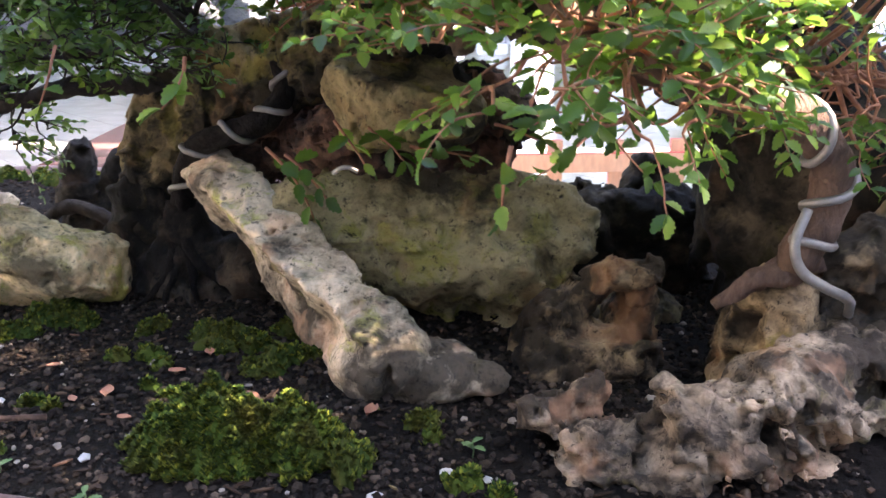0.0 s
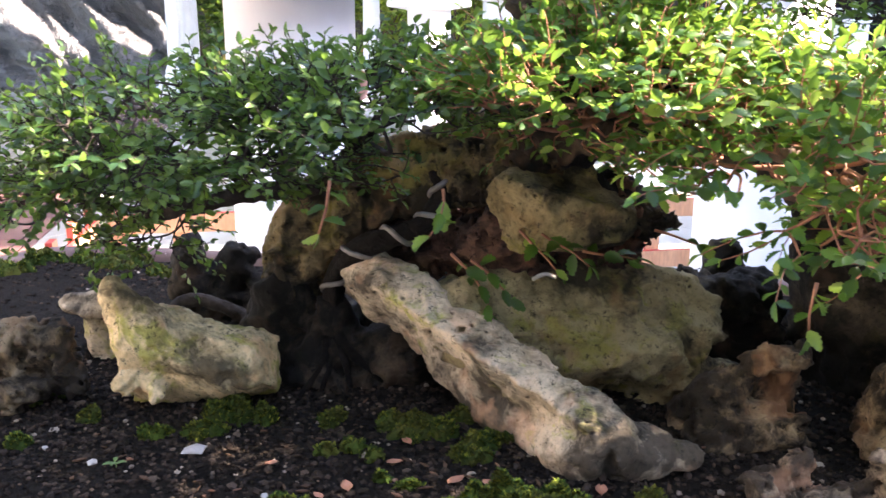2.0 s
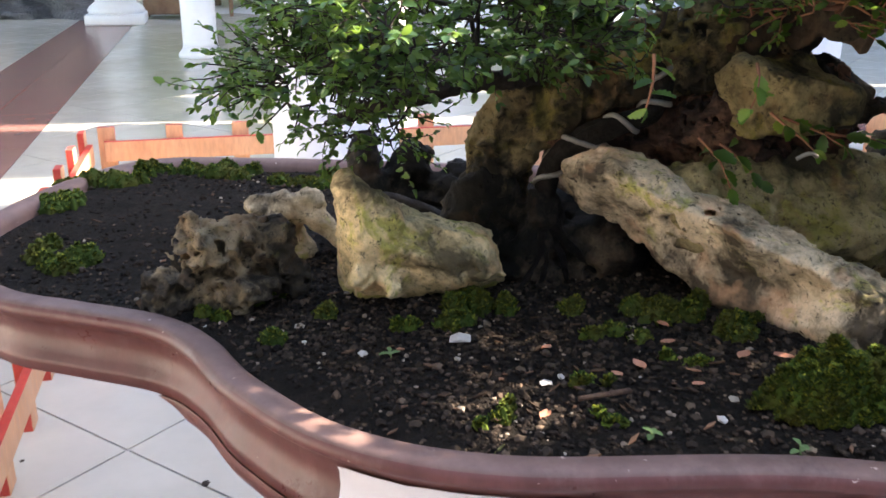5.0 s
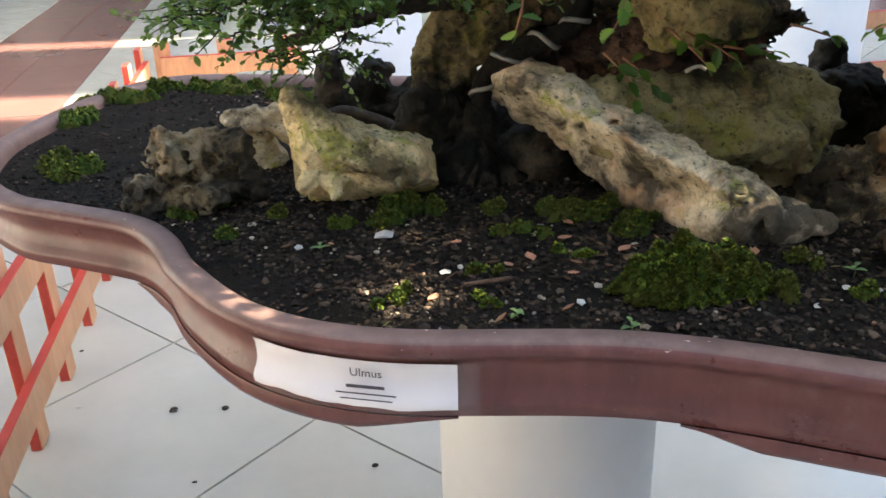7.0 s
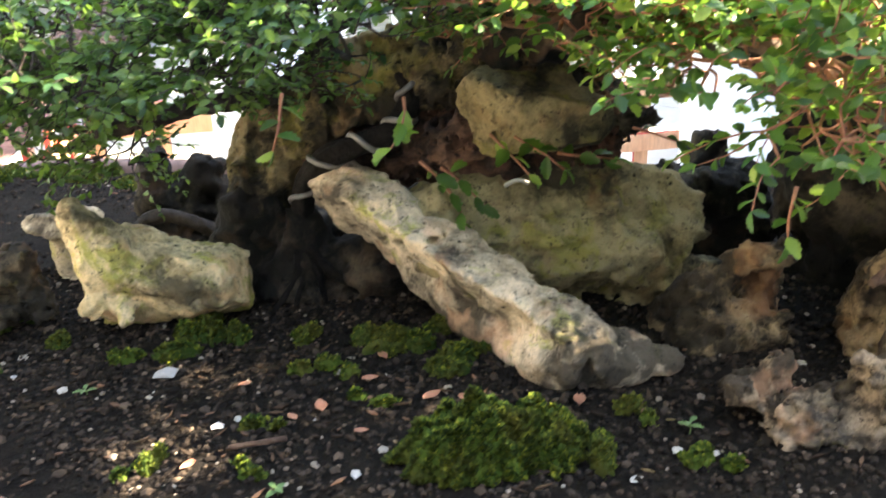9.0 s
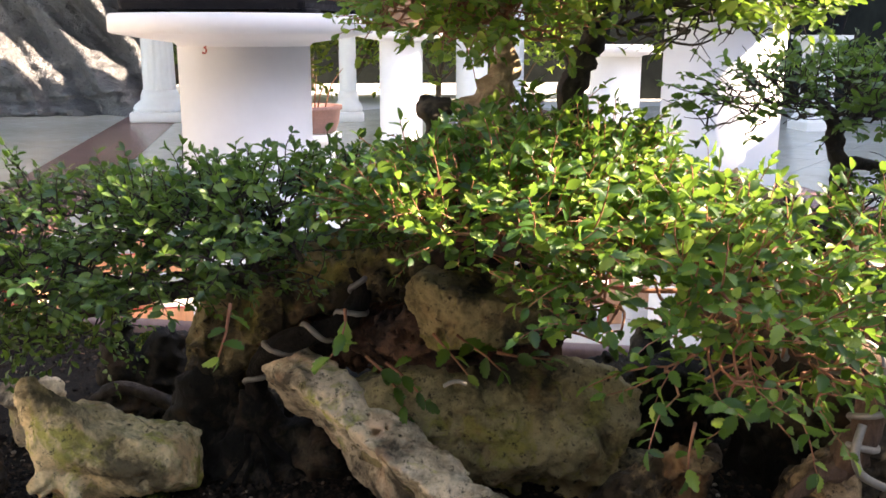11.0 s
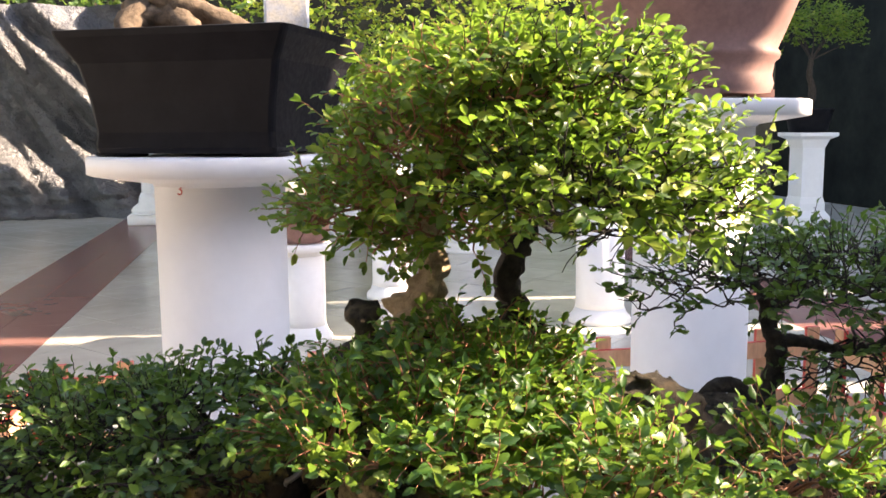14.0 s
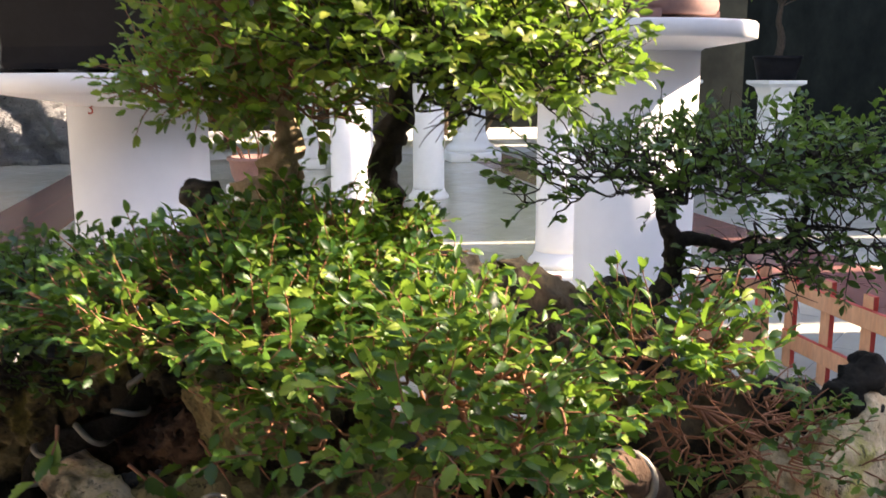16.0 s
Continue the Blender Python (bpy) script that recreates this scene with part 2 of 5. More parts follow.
def moss_material():
    m, nt, b = material("moss", 0.9, 0, 0.2)
    geo = nt.nodes.new("ShaderNodeNewGeometry")
    v = coords(nt)
    col = ramp(nt, geo.outputs["Random Per Island"], (0.0, (0.016, 0.038, 0.007)), (0.6, (0.068, 0.108, 0.014)), (1.0, (0.26, 0.27, 0.030)))
    col = mix(nt, ramp(nt, noise_tex(nt, v, 28, 4), (0.45, 0.0), (0.65, 0.6)), col, (0.10, 0.085, 0.018))
    nt.links.new(col, b.inputs["Base Color"])
    bump(nt, b, noise_tex(nt, v, 260, 4), 0.8, 0.004)
    return m


MOSS = moss_material()


def grain_material():
    m, nt, b = material("volcanic_grit", 0.9, 0, 0.12)
    geo = nt.nodes.new("ShaderNodeNewGeometry")
    col = ramp(nt, geo.outputs["Random Per Island"], (0.0, (0.008, 0.006, 0.005)), (0.62, (0.034, 0.025, 0.018)), (0.90, (0.060, 0.044, 0.032)), (0.975, (0.12, 0.085, 0.058)), (1.0, (0.34, 0.29, 0.23)))
    nt.links.new(col, b.inputs["Base Color"])
    bump(nt, b, noise_tex(nt, coords(nt), 500, 3), 0.6, 0.001)
    return m


GRIT = grain_material()


def litter_material():
    m, nt, b = material("leaf_litter", 0.85, 0, 0.15)
    geo = nt.nodes.new("ShaderNodeNewGeometry")
    col = ramp(nt, geo.outputs["Random Per Island"], (0.0, (0.02, 0.014, 0.01)), (0.5, (0.05, 0.032, 0.021)), (0.8, (0.10, 0.06, 0.036)), (0.95, (0.24, 0.13, 0.08)), (1.0, (0.10, 0.16, 0.03)))
    nt.links.new(col, b.inputs["Base Color"])
    bump(nt, b, noise_tex(nt, coords(nt), 400, 3), 0.5, 0.001)
    return m


LITTER = litter_material()


def tape_material():
    m, nt, b = material("clear_tape", 0.12, 0, 0.6)
    b.inputs["Base Color"].default_value = (0.8, 0.78, 0.78, 1)
    b.inputs["Alpha"].default_value = 0.07
    bump(nt, b, noise_tex(nt, coords(nt), 60, 3), 0.6, 0.003)
    return m


TAPE = tape_material()


# ---- mesh tools ----
def build(name, verts, faces, mat, smooth=True):
    me = bpy.data.meshes.new(name)
    me.from_pydata([tuple(v) for v in verts] if not isinstance(verts, np.ndarray) else verts.tolist(), [], faces if not isinstance(faces, np.ndarray) else faces.tolist())
    if smooth:
        me.polygons.foreach_set("use_smooth", [True] * len(me.polygons))
    me.materials.append(mat)
    me.update()
    return me


def thing(name, at, label, category, group="", kind=""):
    ob = new(name)
    ob.location = at
    ob.empty_display_size = 0.05
    bpy.context.view_layer.update()
    return tagged(ob, label, category, group, kind)


def under(ob, parent):
    """Hang ob, built in world coordinates, under a thing or one of its parts."""
    ob.parent = parent
    if parent.parent is None:
        ob.matrix_parent_inverse = Matrix.Translation(parent.location).inverted()
    return ob


def part(name, me, parent=None, label="", kind=""):
    """One mesh object in world coordinates, under a thing or a part."""
    ob = new(name, me)
    if parent is not None:
        under(ob, parent)
    return tagged(ob, label, kind=kind)


def join(*pieces):
    vs, fs, n = [], [], 0
    for v, f in pieces:
        vs.extend([tuple(p) for p in v])
        fs.extend([tuple(i + n for i in q) for q in f])
        n += len(v)
    return vs, fs


def tube(points, radii, sides=8, wob=0.0, caps=True):
    pts = [Vector(p) for p in points]
    vs, fs = [], []
    up = Vector((0.13, 0.31, 0.94))
    for i, p in enumerate(pts):
        d = (pts[min(i + 1, len(pts) - 1)] - pts[max(i - 1, 0)]).normalized()
        a = d.cross(up)
        a = a.normalized() if a.length > 1e-3 else d.orthogonal().normalized()
        b = d.cross(a).normalized()
        up = a.cross(d).normalized()
        r = radii[i] if not isinstance(radii, (int, float)) else radii
        for k in range(sides):
            w = 2 * math.pi * k / sides
            rr = r * (1 + (wob * (noise.noise((p.x * 60 + math.cos(w) * 1.5, p.y * 60 + math.sin(w) * 1.5, p.z * 60)))))
            vs.append(p + a * math.cos(w) * rr + b * math.sin(w) * rr)
    for i in range(len(pts) - 1):
        for k in range(sides):
            k2 = (k + 1) % sides
            fs.append((i * sides + k, i * sides + k2, (i + 1) * sides + k2, (i + 1) * sides + k))
    if caps:
        fs.append(tuple(range(sides - 1, -1, -1)))
        fs.append(tuple(range((len(pts) - 1) * sides, len(pts) * sides)))
    return vs, fs


def smooth_path(points, n):
    """A Catmull-Rom curve through the points, n steps between each two."""
    pts = [np.array(p, float) for p in points]
    pts = [2 * pts[0] - pts[1]] + pts + [2 * pts[-1] - pts[-2]]
    out = []
    for i in range(1, len(pts) - 2):
        p0, p1, p2, p3 = pts[i - 1:i + 3]
        for k in range(n):
            t = k / n
            out.append(0.5 * (2 * p1 + (p2 - p0) * t + (2 * p0 - 5 * p1 + 4 * p2 - p3) * t * t + (3 * p1 - p0 - 3 * p2 + p3) * t ** 3))
    out.append(pts[-2])
    return out


def lathe(profile, cx, cy, sides=48):
    vs, fs = [], []
    for r, z in profile:
        for k in range(sides):
            w = 2 * math.pi * k / sides
            vs.append((cx + r * math.cos(w), cy + r * math.sin(w), z))
    for i in range(len(profile) - 1):
        for k in range(sides):
            k2 = (k + 1) % sides
            fs.append((i * sides + k, i * sides + k2, (i + 1) * sides + k2, (i + 1) * sides + k))
    fs.append(tuple(range(sides - 1, -1, -1)))
    fs.append(tuple(range((len(profile) - 1) * sides, len(profile) * sides)))
    return vs, fs


def box(lo, hi, bevel=0.003):
    bm = bmesh.new()
    bmesh.ops.create_cube(bm, size=1)
    for v in bm.verts:
        v.co = [(a + b) / 2 + c * (b - a) for a, b, c in zip(lo, hi, v.co)]
    if bevel:
        bmesh.ops.bevel(bm, geom=bm.edges[:], offset=bevel, segments=1, affect="EDGES")
    vs = [tuple(v.co) for v in bm.verts]
    bm.verts.index_update()
    fs = [tuple(v.index for v in f.verts) for f in bm.faces]
    bm.free()
    return vs, fs


# ---- solid noise and implicit stone ----
def hash3(i, j, k, seed):
    n = (i.astype(np.int64) * 73856093) ^ (j.astype(np.int64) * 19349663) ^ (k.astype(np.int64) * 83492791) ^ (seed * 2654435761)
    n = (n ^ (n >> 13)) * 1274126177
    return ((n ^ (n >> 16)) & 0xFFFF) / 32767.5 - 1.0


def vnoise(p, seed=0):
    f = np.floor(p)
    u = p - f
    u = u * u * u * (u * (u * 6 - 15) + 10)
    i, j, k = f[..., 0], f[..., 1], f[..., 2]
    out = 0
    for a in (0, 1):
        for b in (0, 1):
            for c in (0, 1):
                w = (u[..., 0] if a else 1 - u[..., 0]) * (u[..., 1] if b else 1 - u[..., 1]) * (u[..., 2] if c else 1 - u[..., 2])
                out = out + w * hash3(i + a, j + b, k + c, seed)
    return out


def sdf(p, prims, k):
    """Smooth union of cones ('c', a, b, ra, rb) and ellipsoids ('e', centre, radii, turn); 'h' cuts a ball out, 'p' cuts a plane, 'g' is a group cut on its own."""
    d = np.full(p.shape[:-1], 9.0)
    for pr in prims:
        if pr[0] == "g":
            q = sdf(p, pr[1], pr[2])
            h = np.clip(0.5 + 0.5 * (d - q) / k, 0, 1)
            d = d * (1 - h) + q * h - k * h * (1 - h)
            continue
        if pr[0] == "p":
            n = np.array(pr[2]) / np.linalg.norm(pr[2])
            q = (p - np.array(pr[1])) @ n
            h = np.clip(0.5 + 0.5 * (q - d) / 0.0035, 0, 1)
            d = d * (1 - h) + q * h + 0.0035 * h * (1 - h)
            continue
        if pr[0] == "c":
            a, b = np.array(pr[1]), np.array(pr[2])
            ab = b - a
            t = np.clip(((p - a) @ ab) / (ab @ ab), 0, 1)
            q = np.linalg.norm(p - a - t[..., None] * ab, axis=-1) - (pr[3] + (pr[4] - pr[3]) * t)
        else:
            c, r = np.array(pr[1]), np.array(pr[2])
            w = radians(pr[3]) if len(pr) > 3 else 0
            if pr[0] == "b":
                x = p - c
                x = np.stack((x[..., 0] * math.cos(w) + x[..., 1] * math.sin(w), x[..., 1] * math.cos(w) - x[..., 0] * math.sin(w), x[..., 2]), -1)
                g = np.abs(x) - r + 0.012
                q = np.linalg.norm(np.maximum(g, 0), axis=-1) + np.minimum(g.max(-1), 0) - 0.012
                h = np.clip(0.5 + 0.5 * (d - q) / k, 0, 1)
                d = d * (1 - h) + q * h - k * h * (1 - h)
                continue
            x = p - c
            x = np.stack((x[..., 0] * math.cos(w) + x[..., 1] * math.sin(w), x[..., 1] * math.cos(w) - x[..., 0] * math.sin(w), x[..., 2]), -1)
            q = (np.linalg.norm(x / r, axis=-1) - 1) * r.min()
        if pr[0] == "h":
            d = np.maximum(d, -q)
        else:
            h = np.clip(0.5 + 0.5 * (d - q) / k, 0, 1)
            d = d * (1 - h) + q * h - k * h * (1 - h)
    return d


def rock_mesh(name, prims, mat, h=0.005, amp=0.016, freq=18, seed=1, k=0.02, floor=None, holes=1.0):
    flat = [r for q in prims for r in (q[1] if q[0] == "g" else [q])]
    lo = np.min([np.minimum(np.array(q[1]) - q[3], np.array(q[2]) - q[4]) if q[0] == "c" else np.array(q[1]) - np.max(q[2]) for q in flat if q[0] not in "hp"], 0) - amp * 1.5 - 2 * h
    hi = np.max([np.maximum(np.array(q[1]) + q[3], np.array(q[2]) + q[4]) if q[0] == "c" else np.array(q[1]) + np.max(q[2]) for q in flat if q[0] not in "hp"], 0) + amp * 1.5 + 2 * h
    if floor is not None:
        lo[2] = max(lo[2], floor - 3 * h)
    ax = [np.arange(lo[i], hi[i] + h, h) for i in range(3)]
    p = np.stack(np.meshgrid(*ax, indexing="ij"), -1)
    d = sdf(p, prims, k)
    near = np.abs(d) < amp * (1.2 + holes) + 2 * h
    q = p[near]
    warp = np.stack([vnoise(q * freq * 0.6 + 11 * s, seed + s) for s in (1, 2, 3)], -1) * 0.6
    n = 0.75 * vnoise(q * freq * 0.55 + warp, seed + 21) + 0.5 * vnoise(q * freq + warp, seed) + 0.35 * (1 - 2 * np.abs(vnoise(q * freq * 1.9 + warp * 1.5, seed + 5))) + 0.20 * vnoise(q * freq * 3.6, seed + 7) + 0.20 * (1 - 2 * np.abs(vnoise(q * freq * 7.7, seed + 9)))
    pit = np.clip(vnoise(q * freq * 1.5 + 4 + warp, seed + 13) - 0.30, 0, 1) * 1.6 + np.clip(vnoise(q * freq * 3.1 + 9, seed + 17) - 0.40, 0, 1) * 1.2
    if holes > 1:
        pit += (holes - 1) * (np.clip(vnoise(q * 62 + 3 + warp * 1.4, seed + 31) - 0.16, 0, 0.4) * 2.4 + np.clip(vnoise(q * 130 + 8, seed + 37) - 0.2, 0, 0.4) * 1.2)
    d[near] += amp * (pit - n)
    if floor is not None:
        d = np.maximum(d, floor - p[..., 2])
    s = d < 0
    nx, ny, nz = (a - 1 for a in d.shape)
    corners = [(a, b, c) for a in (0, 1) for b in (0, 1) for c in (0, 1)]
    sub = lambda arr, a, b, c: arr[a:a + nx, b:b + ny, c:c + nz]
    cnt = sum(sub(s, *c).astype(np.int8) for c in corners)
    act = (cnt > 0) & (cnt < 8)
    idx = np.full(act.shape, -1)
    idx[act] = np.arange(act.sum())
    cell = np.argwhere(act)
    acc, num = np.zeros((len(cell), 3)), np.zeros(len(cell))
    val = {c: sub(d, *c)[act] for c in corners}
    for c in corners:
        for axis in range(3):
            if c[axis] == 0:
                e = tuple(1 if i == axis else c[i] for i in range(3))
                m = (val[c] < 0) != (val[e] < 0)
                t = val[c][m] / (val[c][m] - val[e][m])
                pt = np.tile(np.array(c, float), (m.sum(), 1))
                pt[:, axis] += t
                acc[m] += pt
                num[m] += 1
    verts = lo + h * (cell + acc / num[:, None])
    faces = []
    for axis in range(3):
        e = [0, 0, 0]
        e[axis] = 1
        a = s[:s.shape[0] - e[0], :s.shape[1] - e[1], :s.shape[2] - e[2]]
        b = s[e[0]:, e[1]:, e[2]:]
        ch = np.argwhere(a != b)
        u, w = [(1, 2), (2, 0), (0, 1)][axis]
        ok = (ch[:, u] > 0) & (ch[:, w] > 0) & (ch[:, u] < act.shape[u]) & (ch[:, w] < act.shape[w]) & (ch[:, axis] < act.shape[axis])
        ch = ch[ok]
        quad = []
        for du, dw in ((-1, -1), (0, -1), (0, 0), (-1, 0)):
            o = ch.copy()
            o[:, u] += du
            o[:, w] += dw
            quad.append(idx[o[:, 0], o[:, 1], o[:, 2]])
        quad = np.stack(quad, 1)
        flip = ~a[ch[:, 0], ch[:, 1], ch[:, 2]]
        quad[flip] = quad[flip][:, ::-1]
        faces.append(quad[(quad >= 0).all(1)])
    return build(name, verts, np.concatenate(faces), mat)


def rock(name, label, prims, mat, group="", **kw):
    me = rock_mesh(name, prims, mat, **kw)
    ob = new(name, me)
    return tagged(ob, label, "rock", group)


# ---- leaves ----
def leaf_template(stations=11):
    """A serrated elm leaf one unit long along x, folded a little along its midrib."""
    vs, fs = [], []
    for i in range(stations):
        s = i / (stations - 1)
        w = 0.30 * math.sin(math.pi * min(1, 0.035 + 0.955 * s ** 0.98)) ** 0.74 * (1.0 if i % 2 else 0.76)
        w = max(w, 0.012)
        x = s + (0.06 if i % 2 else 0.0)
        z = -0.22 * s * s + 0.03
        vs += [(x, -w, z + 0.42 * w), (s, 0, z), (x, w, z + 0.42 * w)]
    for i in range(stations - 1):
        a = 3 * i
        fs += [(a, a + 3, a + 4, a + 1), (a + 1, a + 4, a + 5, a + 2)]
    return np.array(vs), np.array(fs)


LEAF_V, LEAF_F = leaf_template()


class Foliage:
    """Collects leaves and twigs, and turns them into two meshes."""

    def __init__(self, seed):
        self.rng = np.random.RandomState(seed)
        self.at, self.heading, self.nor, self.size = [], [], [], []
        self.tw = []

    def leaf(self, at, d, n, size):
        self.at.append(at), self.heading.append(d), self.nor.append(n), self.size.append(size)

    def shoot(self, base, d, length, leaf=0.0155, step=0.0085, thick=0.0009, bare=0.0, leaves=True, face=(0, -0.35, 0.2)):
        r = self.rng
        d = d / np.linalg.norm(d)
        pts, p = [np.array(base)], np.array(base)
        n = max(3, int(length / step))
        side = np.cross(d, (0, 0, 1.0))
        side = side / (np.linalg.norm(side) + 1e-6)
        bend = r.normal(0, 0.05, 3) + (0, 0, -0.015)
        for i in range(n):
            d = d + bend + r.normal(0, 0.07, 3)
            d = d / np.linalg.norm(d)
            p = p + d * step
            pts.append(p)
            if leaves and i / n >= bare and r.rand() < 0.94:
                sg = 1 if i % 2 else -1
                out = d * 0.65 + side * sg * 0.9 + r.normal(0, 0.4, 3)
                nor = np.array((0, 0, 0.75)) + np.array(face) + r.normal(0, 0.7, 3) - 0.2 * d
                self.leaf(p, out, nor, leaf * r.uniform(0.7, 1.2) * (1.1 - 0.3 * i / n))
        if leaves:
            self.leaf(p, d + r.normal(0, 0.2, 3), np.array((0, 0, 1.0)) + r.normal(0, 0.4, 3), leaf * r.uniform(0.6, 0.95))
        self.tw.append((pts, np.linspace(thick, thick * 0.45, len(pts)), 4))

    def pad(self, centre, radii, count, feed, turn=0.0, low=-0.35, leaf=0.0145, length=(0.034, 0.072), fill=(0.64, 1.0), limbs=6, thick=0.004, bare=0.0, leafless=0.0, up=0.45, ragged=0.35):
        r = self.rng
        c, rad, feed = np.array(centre), np.array(radii), np.array(feed)
        w = radians(turn)
        rot = np.array([[math.cos(w), -math.sin(w), 0], [math.sin(w), math.cos(w), 0], [0, 0, 1]])
        bases = []
        while len(bases) < count:
            v = r.normal(0, 1, 3)
            v /= np.linalg.norm(v)
            if v[2] < low:
                continue
            lump = 1 + ragged * float(vnoise(np.array([v * 2.3 + c * 7]), 3)[0])
            q = c + rot @ (v * rad * lump * (r.uniform(fill[0] ** 2, fill[1] ** 2) ** 0.5))
            bases.append((q, v))
        bases.sort(key=lambda b: np.linalg.norm(b[0] - feed))
        nodes = []
        for i in range(limbs):
            t = bases[int(len(bases) * (0.35 + 0.6 * r.rand()))][0] * 0.8 + c * 0.2
            m = feed * 0.5 + t * 0.5 + r.normal(0, 0.018, 3)
            path = smooth_path([feed, m, t], 6)
            nodes += [(p, thick * (1 - 0.6 * k / len(path))) for k, p in enumerate(path)][2:]
            self.tw.append((path, np.linspace(thick, thick * 0.3, len(path)), 6))
        pos = np.array([p for p, _ in nodes])
        for q, v in bases:
            a = pos[np.argmin(((pos - q) ** 2).sum(1))]
            if np.linalg.norm(q - a) > 0.006:
                mid = (a + q) / 2 + r.normal(0, 0.10 * np.linalg.norm(q - a), 3)
                path = smooth_path([a, mid, q], 3)
                self.tw.append((path, np.linspace(0.0015, 0.0009, 7), 5))
                pos = np.concatenate((pos, path[2:]))
            d = rot @ (v * (1, 1, 0.6)) + (0, 0, up) + r.normal(0, 0.35, 3)
            self.shoot(q, d, r.uniform(*length), leaf, step=leaf * 0.5, bare=bare, leaves=r.rand() >= leafless, face=(rot @ v) * 0.75)

    def crown(self, mat, name="crown"):
        at, d, n = np.array(self.at), np.array(self.heading), np.array(self.nor)
        s = np.array(self.size)[:, None, None]
        d /= np.linalg.norm(d, axis=1)[:, None]
        y = np.cross(n, d)
        y /= np.linalg.norm(y, axis=1)[:, None] + 1e-9
        z = np.cross(d, y)
        width = self.rng.uniform(0.85, 1.2, (len(at), 1, 1))
        v = LEAF_V[None, :, 0:1] * d[:, None] + LEAF_V[None, :, 1:2] * width * y[:, None] + LEAF_V[None, :, 2:3] * z[:, None]
        v = at[:, None] + v * s
        m = len(LEAF_V)
        f = LEAF_F[None] + (np.arange(len(at)) * m)[:, None, None]
        return build(name, v.reshape(-1, 3), f.reshape(-1, 4), mat, True)

    def twigs(self, mat):
        return build("branchwork", *join(*[tube(p, list(r), k, 0.15) for p, r, k in self.tw]), mat)


# ---- floor, bands and walls ----
def clip(poly, axis, at, keep):
    out = []
    for i, p in enumerate(poly):
        q = poly[(i + 1) % len(poly)]
        a, b = (p[axis] - at) * keep, (q[axis] - at) * keep
        if a >= 0:
            out.append(p)
        if (a >= 0) != (b >= 0):
            t = a / (a - b)
            out.append((p[0] + (q[0] - p[0]) * t, p[1] + (q[1] - p[1]) * t))
    return out


def slab(poly, z0, z1):
    n = len(poly)
    vs = [(x, y, z1) for x, y in poly] + [(x, y, z0) for x, y in poly]
    fs = [tuple(range(n))] + [(i, n + i, n + (i + 1) % n, (i + 1) % n) for i in range(n)]
    return vs, fs


floor_ob = tagged(new("floor", build("floor", *box((-40, -20, -0.30), (40, 45, -0.006), 0), GROUT, False)), "terrace floor of pale diagonal tiles with red bands", "floor", kind="structure")
BAND = [(-2.75, -1.87), (3.6, 4.5)]


def lay_floor():
    s, g = 0.60, 0.0035
    ca, sa = math.cos(radians(-47.5)), math.sin(radians(-47.5))
    far_pale, far_red, near = [], [], []
    for i in range(-36, 37):
        for j in range(-36, 37):
            corner = [(i * s + g, j * s + g), ((i + 1) * s - g, j * s + g), ((i + 1) * s - g, (j + 1) * s - g), (i * s + g, (j + 1) * s - g)]
            poly = [(-0.968 + x * ca - y * sa, 2.166 + x * sa + y * ca) for x, y in corner]
            cx, cy = sum(p[0] for p in poly) / 4, sum(p[1] for p in poly) / 4
            if not (-7 < cx < 12 and -3 < cy < 16.5):
                continue
            lo, pieces = -99, []
            for a, b in BAND:
                pieces += [clip(clip(poly, 0, lo, 1), 0, a - g, -1)]
                lo = b + g
            pieces += [clip(poly, 0, lo, 1)]
            for q in pieces:
                if len(q) >= 3:
                    (near if -2 < cx < 3.2 and 0 < cy < 5.5 else far_pale).append((q, TILE))
    for a, b in BAND:
        for k in range(-5, 28):
            for m in (0, 1):
                x0, x1 = a + (b - a) / 2 * m, a + (b - a) / 2 * (m + 1)
                q = [(x0 + g, k * 0.6 + g), (x1 - g, k * 0.6 + g), (x1 - g, k * 0.6 + 0.6 - g), (x0 + g, k * 0.6 + 0.6 - g)]
                far_red.append((q, REDTILE))
    return near, far_pale, far_red


# Unseen wall added to block sun; each height sets what stays lit.
for y0, y1, h in ((-6.0, 0.0, 4.0), (0.0, 0.10, 3.62), (0.10, 0.17, 3.56), (0.17, 0.35, 3.72), (0.35, 0.50, 3.86), (0.50, 2.05, 4.5), (2.05, 2.8, 2.9), (2.8, 4.2, 2.2)):
    tagged(new("sun_blocker", build("sun_blocker", *box((4.0, y0, 0.0), (4.35, y1, h), 0.01), WALLPAINT, False)), "added plain wall, its top stepped to shape the sunlight", "wall", kind="structure")
# Two unseen walls added to cut sky fill from front and left.
tagged(new("sky_blocker_south", build("sky_blocker_south", *box((-6.5, -3.2, 0.0), (4.0, -2.9, 4.6), 0.01), WALLPAINT, False)), "added unseen wall cutting skylight from the front", "wall", kind="structure")
tagged(new("sky_blocker_west", build("sky_blocker_west", *box((-6.8, -3.2, 0.0), (-6.5, 4.0, 4.6), 0.01), WALLPAINT, False)), "added unseen wall cutting skylight from the left", "wall", kind="structure")
# Added out-of-view piers; their gaps leave sun stripes on the floor.
for y0, y1 in ((2.3, 3.18), (3.68, 5.0), (5.25, 6.36), (6.5, 12.4)):
    tagged(new("sun_blocker", build("sun_blocker", *box((10.0, y0, -0.29), (10.4, y1, 9.0), 0.01), WALLPAINT, False)), "tall added pier shaping sun stripes on the floor", "wall", kind="structure")

